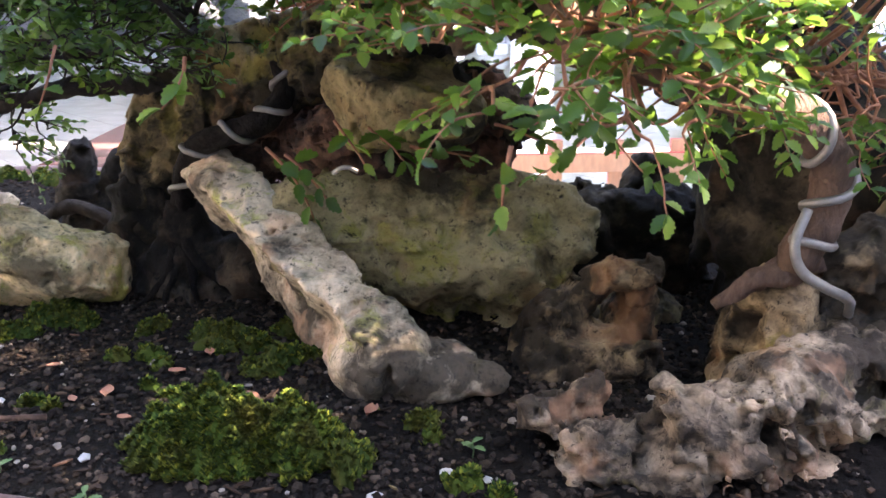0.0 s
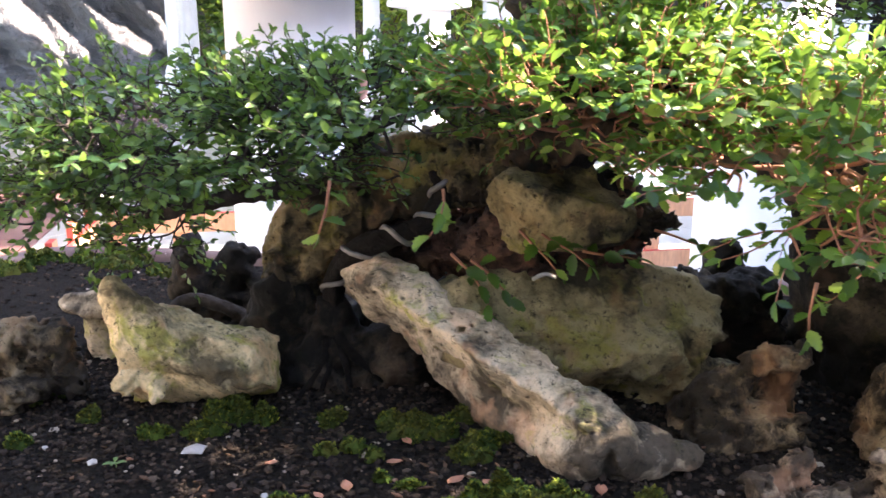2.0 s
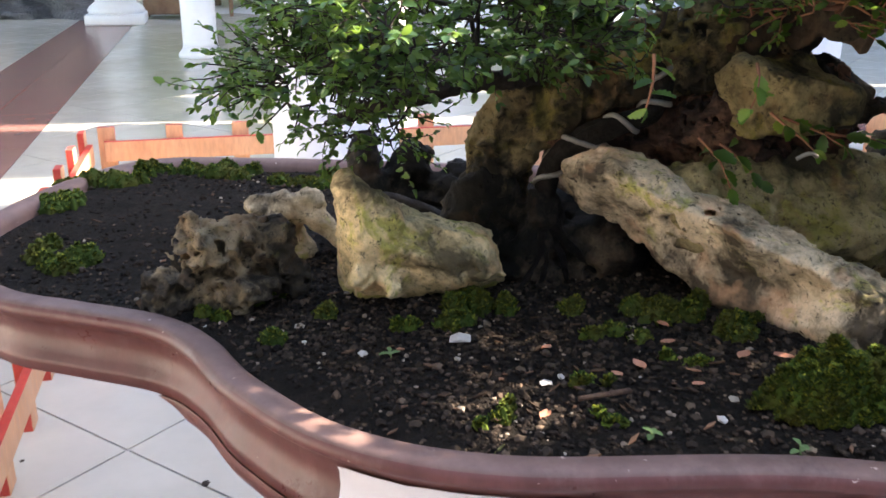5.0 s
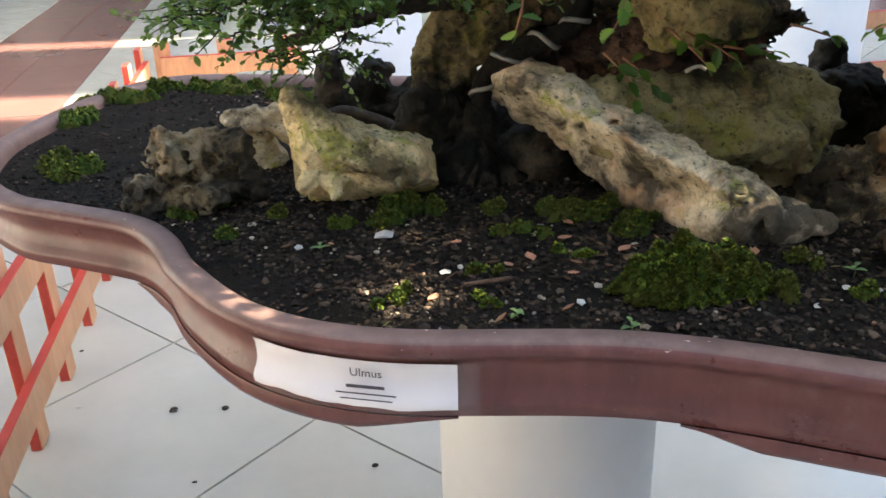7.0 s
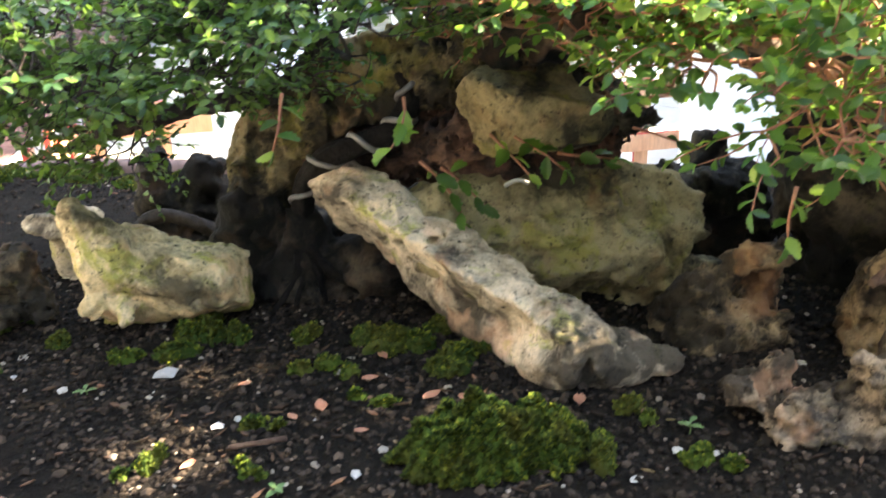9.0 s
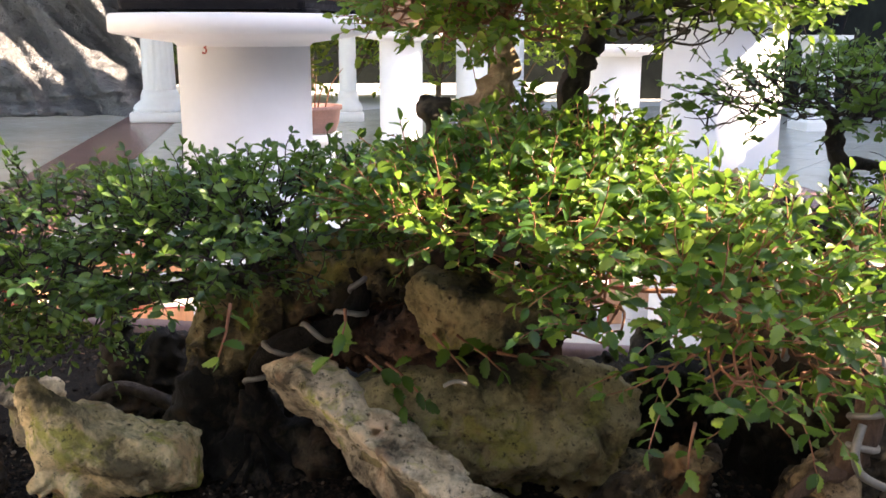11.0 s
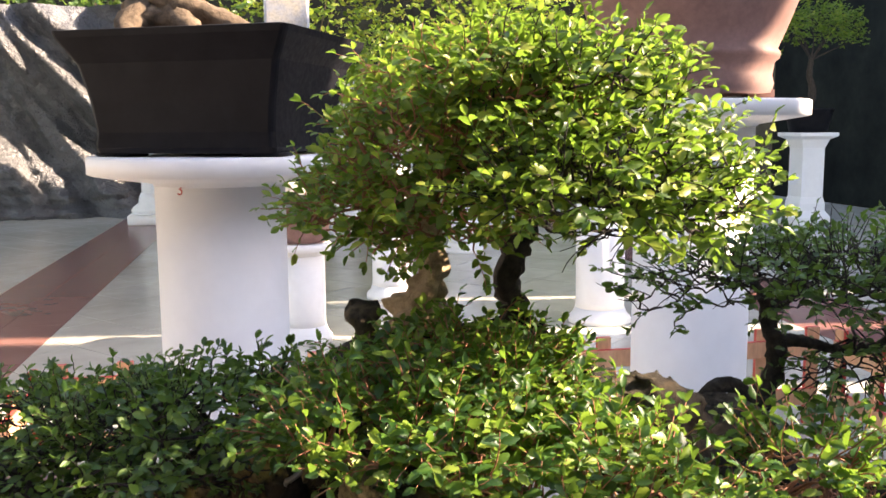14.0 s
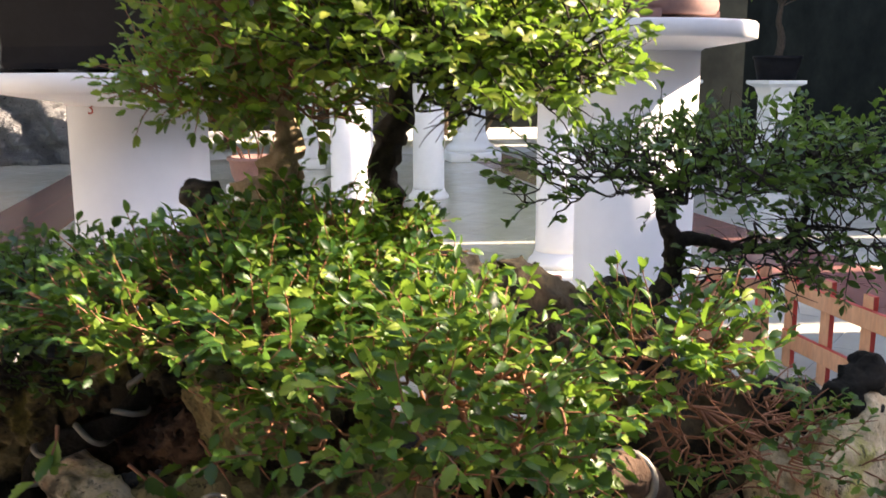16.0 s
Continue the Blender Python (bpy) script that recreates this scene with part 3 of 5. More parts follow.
# Dark screen added as one more sun blocker for the far floor.
tagged(new("sun_blocker", build("sun_blocker", *box((10.0, 12.4, -0.29), (10.3, 17.5, 9.0), 0.01), NETTING, False)), "added dark screen keeping sun off the far floor", "wall", kind="structure")
# Unseen roof slabs, added only to hold back sun and skylight.
tagged(new("ceiling", build("ceiling", *box((-13, 6.2, 4.2), (4.0, 15.5, 4.45), 0.01), WALLPAINT, False)), "added unseen roof slab shading the far terrace", "ceiling", kind="structure")
tagged(new("ceiling", build("ceiling", *box((-6.8, -6.0, 4.6), (-3.0, 6.19, 4.85), 0.01), WALLPAINT, False)), "added unseen roof slab cutting skylight on the near terrace", "ceiling", kind="structure")

# ---- pot ----
AX = radians(-19.0)
POT = (-0.17, 1.08)
SHAPE = [(-.88, .0), (-.86, .22), (-.78, .355), (-.6, .388), (-.2, .385), (.2, .385), (.55, .385), (.74, .33), (.82, .15), (.82, -.1), (.76, -.3), (.70, -.52), (.52, -.645), (.33, -.610), (.12, -.578), (-.12, -.600), (-.264, -.567), (-.375, -.482), (-.44, -.405), (-.5, -.36), (-.6, -.333), (-.70, -.305), (-.80, -.23), (-.86, -.12)]


def to_world(u, v):
    return POT[0] + u * math.cos(AX) - v * math.sin(AX), POT[1] + u * math.sin(AX) + v * math.cos(AX)


def outline(n=12):
    pts = [np.array(p) for p in SHAPE]
    out, m = [], len(SHAPE)
    for i in range(m):
        p0, p1, p2, p3 = pts[i - 1], pts[i], pts[(i + 1) % m], pts[(i + 2) % m]
        for k in range(n):
            t = k / n
            out.append(0.5 * (2 * p1 + (p2 - p0) * t + (2 * p0 - 5 * p1 + 4 * p2 - p3) * t * t + (3 * p1 - p0 - 3 * p2 + p3) * t ** 3))
    out = np.array(out)
    tan = np.roll(out, -2, 0) - np.roll(out, 2, 0)
    tan /= np.linalg.norm(tan, axis=1)[:, None]
    inward = np.stack((tan[:, 1], -tan[:, 0]), 1)
    if ((out * inward).sum(1)).mean() > 0:
        inward = -inward
    return out, inward


RING, INWARD = outline()


def ring_point(i, off, z):
    i %= len(RING)
    u, v = RING[i] + INWARD[i] * off
    x, y = to_world(u, v)
    return (x, y, z)


def ring_mesh(profile, closed_bottom=True):
    n = len(RING)
    vs = [ring_point(i, o, z) for o, z in profile for i in range(n)]
    fs = [(a * n + i, a * n + (i + 1) % n, (a + 1) * n + (i + 1) % n, (a + 1) * n + i) for a in range(len(profile) - 1) for i in range(n)]
    return vs, fs


pot = thing("bonsai_tray", (*POT, 0.768), "shallow cloud-shaped brown glazed bonsai tray on a white pedestal", "pot")
body = ring_mesh([(0.004, 0.8725), (0.001, 0.869), (0.0, 0.864), (0.003, 0.859), (0.012, 0.853), (0.019, 0.843), (0.021, 0.826), (0.017, 0.811), (0.012, 0.805), (0.011, 0.800), (0.014, 0.795), (0.013, 0.789), (0.022, 0.784), (0.10, 0.784), (0.16, 0.784)])
vs, fs = body
n = len(RING)
fs = fs + [tuple(range((15 - 1) * n + n - 1, (15 - 1) * n - 1, -1))]
part("body", build("body", vs, fs, GLAZE), pot)
part("rim", build("rim", *ring_mesh([(0.040, 0.79), (0.036, 0.862), (0.033, 0.8715), (0.027, 0.8755), (0.016, 0.8762), (0.008, 0.8755), (0.0045, 0.8738), (0.003, 0.871)]), RIMCLAY), pot, "worn unglazed clay rim")


def foot(i0, i1):
    cols = []
    for i in range(i0, i1 + 1):
        t = (i - i0) / (i1 - i0)
        drop = 0.018 * min(1, 9 * min(t, 1 - t))
        cols.append([ring_point(i, o, z) for o, z in ((0.012, 0.788), (0.010, 0.788 - drop * 0.6), (0.014, 0.787 - drop), (0.09, 0.787 - drop), (0.09, 0.788))])
    vs = [p for c in cols for p in c]
    fs = [(5 * a + b, 5 * a + b + 1, 5 * a + b + 6, 5 * a + b + 5) for a in range(len(cols) - 1) for b in range(4)]
    return vs, fs


for i0, i1 in ((14 * 12 + 8, 19 * 12), (11 * 12, 13 * 12 + 10), (1 * 12, 3 * 12), (6 * 12, 8 * 12)):
    part("foot", build("foot", *foot(i0, i1), GLAZE), pot)


# ---- soil, grit and moss ----
def soil_z(x, y):
    z = 0.855 + 0.010 * noise.noise((x * 4, y * 4, 3)) + 0.004 * noise.noise((x * 17, y * 17, 1))
    for cx, cy, r, h in ((-0.16, 0.600, 0.10, 0.016), (-0.05, 0.95, 0.35, 0.012), (-0.75, 1.35, 0.25, 0.012), (0.3, 0.8, 0.3, 0.012)):
        z += h * math.exp(-((x - cx) ** 2 + (y - cy) ** 2) / (r * r))
    return z


def soil_bed():
    vs, fs, rings = [], [], 70
    n = len(RING)
    for a in range(rings):
        for i in range(n):
            u, v = (RING[i] + INWARD[i] * 0.034) * (1 - a / rings)
            x, y = to_world(u, v)
            edge = min(1.0, a / 5)
            vs.append((x, y, min(soil_z(x, y), 0.853 + 0.03 * edge)))
    vs.append((*to_world(0, 0), soil_z(*to_world(0, 0))))
    for a in range(rings - 1):
        fs += [(a * n + i, a * n + (i + 1) % n, (a + 1) * n + (i + 1) % n, (a + 1) * n + i) for i in range(n)]
    fs += [((rings - 1) * n + i, (rings - 1) * n + (i + 1) % n, rings * n) for i in range(n)]
    return vs, fs


tagged(new("soil", build("soil", *soil_bed(), SOIL)), "dark moist potting soil filling the tray", "soil", kind="stuff")
R = np.random.RandomState(5)


def in_tray(margin=0.045):
    while True:
        a, s = R.randint(len(RING)), R.uniform(0, 1) ** 0.5
        u, v = (RING[a] + INWARD[a] * margin) * s
        return to_world(u, v)


def pebble(c, r, squash=0.7):
    base = [(1, 0, 0), (-1, 0, 0), (0, 1, 0), (0, -1, 0), (0, 0, 1), (0, 0, -1), (.6, .6, .6), (-.6, .6, .6), (.6, -.6, .6), (-.6, -.6, .6)]
    f = R.uniform(0.75, 1.2, 3) * r * (1, 1, squash)
    w = R.uniform(0, 6.28)
    vs = []
    for x, y, z in base:
        x, y = x * math.cos(w) - y * math.sin(w), x * math.sin(w) + y * math.cos(w)
        k = R.uniform(0.8, 1.15)
        vs.append((c[0] + x * f[0] * k, c[1] + y * f[1] * k, c[2] + z * f[2] * k))
    fs = [(0, 6, 8), (1, 9, 7), (2, 7, 6), (3, 8, 9), (4, 6, 7), (4, 7, 9), (4, 9, 8), (4, 8, 6), (0, 2, 6), (0, 8, 3), (1, 7, 2), (1, 3, 9), (5, 2, 0), (5, 0, 3), (5, 3, 1), (5, 1, 2)]
    return vs, fs


def grit():
    pieces = []
    for _ in range(24000):
        x, y = in_tray()
        if _ % 3:
            x, y = R.uniform(-0.75, 0.3), R.uniform(0.45, 1.15)
            u, v = (x - POT[0]) * math.cos(AX) + (y - POT[1]) * math.sin(AX), -(x - POT[0]) * math.sin(AX) + (y - POT[1]) * math.cos(AX)
            if v < -0.55 or (u < -0.16 and v < -0.52 + (-0.16 - u) * 0.66) or (u < -0.47 and v < -0.29):
                continue
        pieces.append(pebble((x, y, soil_z(x, y) + 0.0005), R.uniform(0.0014, 0.0036) * (1.7 if R.rand() < 0.12 else 1), R.uniform(0.5, 1.1)))
    return join(*pieces)


tagged(new("volcanic_grit", build("volcanic_grit", *grit(), GRIT, False)), "loose black volcanic grit scattered over the soil", "grit", kind="stuff")


def litter():
    pieces = []
    for _ in range(420):
        x, y = in_tray(0.05)
        if R.rand() < 0.6:
            x, y = R.uniform(-0.6, 0.45), R.uniform(0.50, 0.85)
            u, v = (x - POT[0]) * math.cos(AX) + (y - POT[1]) * math.sin(AX), -(x - POT[0]) * math.sin(AX) + (y - POT[1]) * math.cos(AX)
            if v < -0.55 or (u < -0.16 and v < -0.52 + (-0.16 - u) * 0.66) or (u < -0.47 and v < -0.29):
                continue
        w, l, b = R.uniform(0, 6.28), R.uniform(0.003, 0.008), R.uniform(0.0012, 0.003)
        d, e = Vector((math.cos(w), math.sin(w), R.uniform(-0.3, 0.5))) * l, Vector((-math.sin(w), math.cos(w), R.uniform(-0.3, 0.3))) * b
        c = Vector((x, y, soil_z(x, y) + 0.0035))
        n = Vector((0, 0, 0.0007))
        top = [c - d, c - d * 0.2 + e, c + d, c - d * 0.1 - e]
        pieces.append(([p + n for p in top] + [p - n for p in top], [(0, 3, 2, 1), (4, 5, 6, 7), (0, 1, 5, 4), (1, 2, 6, 5), (2, 3, 7, 6), (3, 0, 4, 7)]))
    return join(*pieces)


tagged(new("leaf_litter", build("leaf_litter", *litter(), LITTER, False)), "dry brown leaf and bark crumbs on the soil", "litter", kind="stuff")


def moss_clump(x, y, rx, ry, h, tufts, seed, label):
    r = np.random.RandomState(seed)
    if h < 0.03:
        rx, ry, h = rx * 0.82, ry * 0.82, h * 1.7
    w = r.uniform(-0.5, 0.1)
    vs, fs = [], []
    n, m = 40, 9
    z0 = soil_z(x, y) - 0.004
    for a in range(m + 1):
        s = a / m
        for i in range(n):
            t = 2 * math.pi * i / n
            e = 1 + 0.55 * noise.noise((math.cos(t) * 2.2 + seed, math.sin(t) * 2.2, 0)) + 0.25 * noise.noise((math.cos(t) * 6 + seed, math.sin(t) * 6, 3))
            px, py = rx * e * s * math.cos(t), ry * e * s * math.sin(t)
            px, py = px * math.cos(w) - py * math.sin(w), px * math.sin(w) + py * math.cos(w)
            z = h * max(0, 1 - s * s) ** (0.85 if h > 0.03 else 0.5) * (1 + 0.5 * noise.noise((px * 75, py * 75, seed)))
            vs.append((x + px, y + py, z0 + z))
    for a in range(m):
        fs += [(a * n + i, (a + 1) * n + i, (a + 1) * n + (i + 1) % n, a * n + (i + 1) % n) for i in range(n)]
    pieces = [(vs, fs)]
    for _ in range(tufts):
        s, t = r.uniform(0, 1.15) ** 0.5, r.uniform(0, 6.28)
        e = 1 + 0.55 * noise.noise((math.cos(t) * 2.2 + seed, math.sin(t) * 2.2, 0)) + 0.25 * noise.noise((math.cos(t) * 6 + seed, math.sin(t) * 6, 3))
        px, py = rx * e * s * math.cos(t), ry * e * s * math.sin(t)
        px, py = px * math.cos(w) - py * math.sin(w), px * math.sin(w) + py * math.cos(w)
        z = h * max(0, 1 - s * s) ** (0.85 if h > 0.03 else 0.5) * (1 + 0.5 * noise.noise((px * 75, py * 75, seed)))
        c = Vector((x + px, y + py, z0 + z - 0.001))
        tv, tf = [], []
        for b in range(5):
            q, l = r.uniform(0, 6.28), r.uniform(0.0028, 0.0066)
            o = Vector((math.cos(q) * 0.7, math.sin(q) * 0.7, r.uniform(0.4, 1.2))).normalized()
            sd = Vector((-math.sin(q), math.cos(q), 0)) * l * 0.28
            k = len(tv)
            tv += [c - sd * 0.6, c + sd * 0.6, c + o * l * 0.6 + sd, c + o * l * 0.6 - sd, c + o * l]
            tf += [(k, k + 1, k + 2, k + 3), (k + 3, k + 2, k + 4)]
        pieces.append((tv, tf))
    if tufts > 1000:
        top = thing("moss_clump", (x, y, z0), label, "moss", "moss on the soil")
        part("cushion", build("cushion", vs, fs, MOSS), top)
        part("fronds", build("fronds", *join(*pieces[1:]), MOSS), top, kind="stuff")
        return top
    ob = new("moss_clump", build("moss_clump", *join(*pieces), MOSS))
    return tagged(ob, label, "moss", "moss on the soil")


MOSS_AT = [(-0.172, 0.596, 0.070, 0.048, 0.028, 4200), (-0.120, 0.602, 0.036, 0.042, 0.036, 2000), (-0.075, 0.585, 0.024, 0.026, 0.022, 380), (-0.40, 0.905, 0.042, 0.036, 0.020, 560), (-0.43, 0.87, 0.03, 0.02, 0.012, 240), (-0.355, 0.64, 0.02, 0.012, 0.010, 130), (-0.45, 0.665, 0.02, 0.016, 0.012, 160), (-0.25, 0.715, 0.03, 0.012, 0.009, 150), (-0.445, 0.855, 0.018, 0.015, 0.010, 120), (-0.62, 0.98, 0.025, 0.022, 0.012, 200), (-0.57, 0.92, 0.016, 0.014, 0.010, 120), (-0.50, 0.87, 0.022, 0.016, 0.012, 150), (-0.34, 0.70, 0.022, 0.013, 0.010, 140), (-0.2, 0.84, 0.05, 0.035, 0.015, 420), (-0.14, 0.77, 0.05, 0.03, 0.014, 380), (-0.29, 0.78, 0.03, 0.02, 0.010, 180), (-0.86, 1.16, 0.055, 0.04, 0.018, 480), (-0.91, 1.22, 0.03, 0.03, 0.016, 220), (-0.86, 1.55, 0.06, 0.035, 0.020, 420), (-0.76, 1.60, 0.06, 0.03, 0.020, 400), (-0.65, 1.58, 0.05, 0.03, 0.018, 300), (-0.52, 1.5, 0.06, 0.04, 0.018, 320), (-0.93, 1.42, 0.04, 0.04, 0.016, 240), (-0.63, 0.865, 0.018, 0.013, 0.010, 110), (-0.69, 0.95, 0.022, 0.016, 0.010, 130), (-0.43, 1.05, 0.05, 0.05, 0.02, 240), (0.02, 0.56, 0.025, 0.02, 0.014, 180), (-0.02, 0.63, 0.02, 0.02, 0.012, 150), (-0.3, 0.86, 0.03, 0.025, 0.012, 200)]
MR = np.random.RandomState(17)
for i, (x, y, rx, ry, h, tufts) in enumerate(MOSS_AT):
    if tufts > 1000 or rx < 0.019:
        moss_clump(x, y, rx, ry, h, tufts, i + 3, "large yellow-green moss cushion on the soil" if tufts > 1000 else "small green moss cushion on dark soil")
        continue
    for k in range(3 if rx < 0.04 else 5):
        q, e = MR.uniform(0, 6.28), MR.uniform(0.25, 1.0)
        z = MR.uniform(0.36, 0.62)
        moss_clump(x + rx * e * math.cos(q), y + ry * e * math.sin(q), rx * z, ry * z * 1.1, h * MR.uniform(0.5, 0.9), int(tufts * 0.34), i * 7 + k + 50, "small green moss cushion on dark soil")



def chip(name, x, y, r, mat, label, category, squash=0.45):
    v, f = pebble((x, y, soil_z(x, y) + r * squash * 0.8), r, squash)
    tagged(new(name, build(name, v, f, mat, False)), label, category, category + "s on the soil")


for x, y, r in ((-0.445, 0.815, 0.012), (-0.545, 0.815, 0.007), (-0.37, 0.72, 0.005), (-0.27, 0.60, 0.006), (-0.66, 1.0, 0.005), (0.0, 0.58, 0.006), (-0.30, 0.70, 0.004), (-0.388, 0.713, 0.006), (-0.33, 0.565, 0.006), (-0.30, 0.555, 0.005), (-0.05, 0.545, 0.006), (0.03, 0.57, 0.005), (-0.70, 0.92, 0.004), (-0.60, 0.85, 0.004)):
    chip("stone_chip", x, y, r, CHALK, "small flat white stone chip on dark soil", "stone")


def fallen_leaf(x, y, s, w):
    z = soil_z(x, y) + 0.004
    vs, fs = [], []
    for i in range(6):
        t = i / 5
        h = 0.28 * math.sin(math.pi * min(1, 0.1 + 0.9 * t)) * s + 0.0004
        for k in (-1, 0, 1):
            px, py = (t - 0.5) * s, k * h
            vs.append((x + px * math.cos(w) - py * math.sin(w), y + px * math.sin(w) + py * math.cos(w), z + 0.12 * abs(k) * s + 0.1 * s * (t - 0.5) ** 2))
    for i in range(5):
        fs += [(3 * i, 3 * i + 3, 3 * i + 4, 3 * i + 1), (3 * i + 1, 3 * i + 4, 3 * i + 5, 3 * i + 2)]
    tagged(new("fallen_leaf", build("fallen_leaf", vs, fs, PETAL)), "dry orange-brown fallen leaf on dark soil", "leaf", "fallen leaves")


for i, (x, y) in enumerate(((-0.243, 0.753), (-0.293, 0.715), (-0.365, 0.775), (-0.225, 0.80), (-0.19, 0.70), (-0.32, 0.705), (-0.41, 0.655), (-0.16, 0.68), (-0.45, 0.66), (-0.115, 0.62), (-0.06, 0.66), (-0.26, 0.66))):
    fallen_leaf(x, y, 0.016 + 0.004 * math.sin(i * 2.1), i * 1.7)


def seedling(x, y, h, turn):
    """A pale seedling with two pairs of small leaves."""
    z = soil_z(x, y)
    t = thing("seedling", (x, y, z), "tiny pale green seedling sprouting from soil", "seedling", "seedlings in the tray")
    part("stem", build("stem", *tube([(x, y, z - 0.002), (x + 0.001, y, z + h * 0.5), (x, y + 0.001, z + h)], .0007, 5), SPROUT), t)
    for k, (a, zz, l) in enumerate(((0, .6, .011), (180, .65, .012), (80, 1.0, .009), (250, 1.0, .010))):
        w = radians(a + turn)
        d, n2 = np.array((math.cos(w), math.sin(w), 0.35)), np.array((-0.3 * math.cos(w), -0.3 * math.sin(w), 1.0))
        d, y2 = d / np.linalg.norm(d), np.cross(n2, d)
        v = LEAF_V[:, :1] * d + LEAF_V[:, 1:2] * y2 / np.linalg.norm(y2) + LEAF_V[:, 2:] * n2
        part("leaf", build("leaf", np.array((x, y, z + h * zz)) + v * l, LEAF_F, SPROUT), t)


SPROUT = simple("pale_seedling", (0.07, 0.14, 0.04), (0.14, 0.22, 0.07), 80, 0.6)
for x, y, h, a in ((-0.243, 0.532, 0.016, 20), (-0.30, 0.535, 0.010, 80), (-0.335, 0.60, 0.008, 50), (0.02, 0.60, 0.012, 140), (-0.52, 0.80, 0.007, 10)):
    seedling(x, y, h, a)
twig_ob = tube(smooth_path([(-0.375, 0.665, 0.866), (-0.35, 0.66, 0.870), (-0.325, 0.665, 0.868)], 5), [0.0026] * 11, 7, 0.3)
tagged(new("dead_twig", build("dead_twig", *twig_ob, LIMBBARK)), "short dark brown dead twig lying on soil", "twig")

# ---- rocks ----
S = 0.855
rock("horned_rock", "pale yellow limestone rock with a raised horn", [("g", [("b", (-.452, .952, .916), (.092, .052, .062)), ("c", (-.49, .97, .88), (-.42, .97, .88), .045, .045), ("p", (-.48, .925, .962), (.30, .02, .95)), ("p", (-.388, .910, .928), (.82, -.22, .53)), ("p", (-.45, .913, .888), (.0, -.58, -.81)), ("p", (-.45, .907, .928), (.10, -.74, .66)), ("p", (-.46, .905, .920), (-.22, -.86, -.46)), ("p", (-.537, .93, .935), (-.93, -.30, -.20))], .008),
    ("g", [("c", (-.540, .945, 1.000), (-.512, .942, .955), .017, .036), ("p", (-.519, .930, 1.000), (.56, -.12, .82)), ("p", (-.520, .915, .970), (.12, -.93, .34)), ("p", (-.551, .93, .97), (-.98, -.18, .05))], .006),
    ("c", (-.515, .938, .908), (-.534, .920, .896), .015, .010), ("c", (-.50, .93, .90), (-.496, .918, .886), .014, .009),
    ("h", (-.478, .935, .990), (.020, .050, .014)), ("h", (-.512, .904, .972), (.018, .012, .013)), ("h", (-.566, .915, .925), (.026, .040, .018)), ("h", (-.47, .898, .905), (.030, .008, .012)), ("h", (-.515, .900, .885), (.010, .02, .012)), ("h", (-.415, .898, .905), (.018, .010, .012)), ("h", (-.45, .899, .885), (.020, .010, .010))], STONE_HORN, h=0.0022, amp=0.0046, freq=36, holes=1.4, seed=8, k=0.006)
rock("weathered_rock", "dark porous weathered rock half sunk in soil", [("c", (-.735, .985, .87), (-.705, .965, .945), .028, .022), ("c", (-.70, .975, .93), (-.62, .985, .935), .030, .026), ("c", (-.62, .98, .93), (-.60, .975, .90), .026, .016), ("c", (-.655, .945, .885), (-.605, .965, .895), .016, .012), ("e", (-.67, 1.0, .88), (.07, .045, .05)), ("p", (-.715, .955, .93), (-.75, -.45, .5)), ("h", (-.650, .945, .915), (.025, .02, .02))], STONE_CRAG, h=0.0030, amp=0.013, freq=30, holes=2.6, seed=9, k=0.012)
rock("saddle_rock", "small pale rock with a low saddle", [("c", (-.632, 1.13, .932), (-.60, 1.13, .925), .014, .020), ("c", (-.60, 1.13, .925), (-.565, 1.125, .930), .020, .017), ("c", (-.565, 1.125, .92), (-.53, 1.11, .885), .020, .014), ("c", (-.60, 1.14, .90), (-.585, 1.14, .86), .024, .03), ("p", (-.60, 1.112, .92), (-.1, -.9, .4))], STONE_PALE, h=0.0026, amp=0.0055, freq=30, seed=15, k=0.008, holes=1.2)

rock("ledge_rock", "long pale limestone ledge sloping down to the soil", [
    ("g", [("c", (-.262, .990, .995), (-.175, .885, .955), .036, .060), ("c", (-.175, .885, .955), (-.125, .80, .922), .060, .070), ("c", (-.125, .80, .922), (-.075, .725, .890), .070, .064), ("p", (-.11, .76, .951), (.03, -.35, .94)), ("p", (-.145, .794, .948), (-.74, -.42, -.53)), ("p", (-.055, .680, .905), (.10, -.90, .42)), ("p", (-.068, .772, .945), (.78, .47, .41))], .010),
    ("g", [("c", (-.165, .90, .915), (-.115, .85, .885), .030, .028), ("c", (-.125, .85, .885), (-.07, .76, .875), .030, .035)], .012),
    ("g", [("c", (-.055, .725, .880), (.0, .715, .876), .042, .030), ("c", (.0, .715, .876), (.045, .692, .882), .030, .010), ("p", (.0, .70, .9), (.217, -.225, .95)), ("p", (-.03, .672, .89), (.05, -.97, .22))], .008),
    ("e", (-.033, .684, .894), (.012, .011, .016)), ("e", (-.057, .689, .896), (.014, .012, .020)), ("e", (.004, .690, .885), (.012, .010, .013)),
    ("h", (-.155, .842, .972), (.012, .016, .008)), ("h", (-.188, .868, .955), (.020, .010, .012)), ("h", (-.10, .748, .955), (.010, .012, .006)), ("h", (-.128, .775, .952), (.007, .009, .006)), ("h", (-.066, .700, .921), (.016, .006, .007)), ("h", (-.046, .676, .885), (.005, .012, .02))], STONE_LEDGE, h=0.0025, amp=0.0054, freq=30, holes=1.35, seed=22, k=0.012)
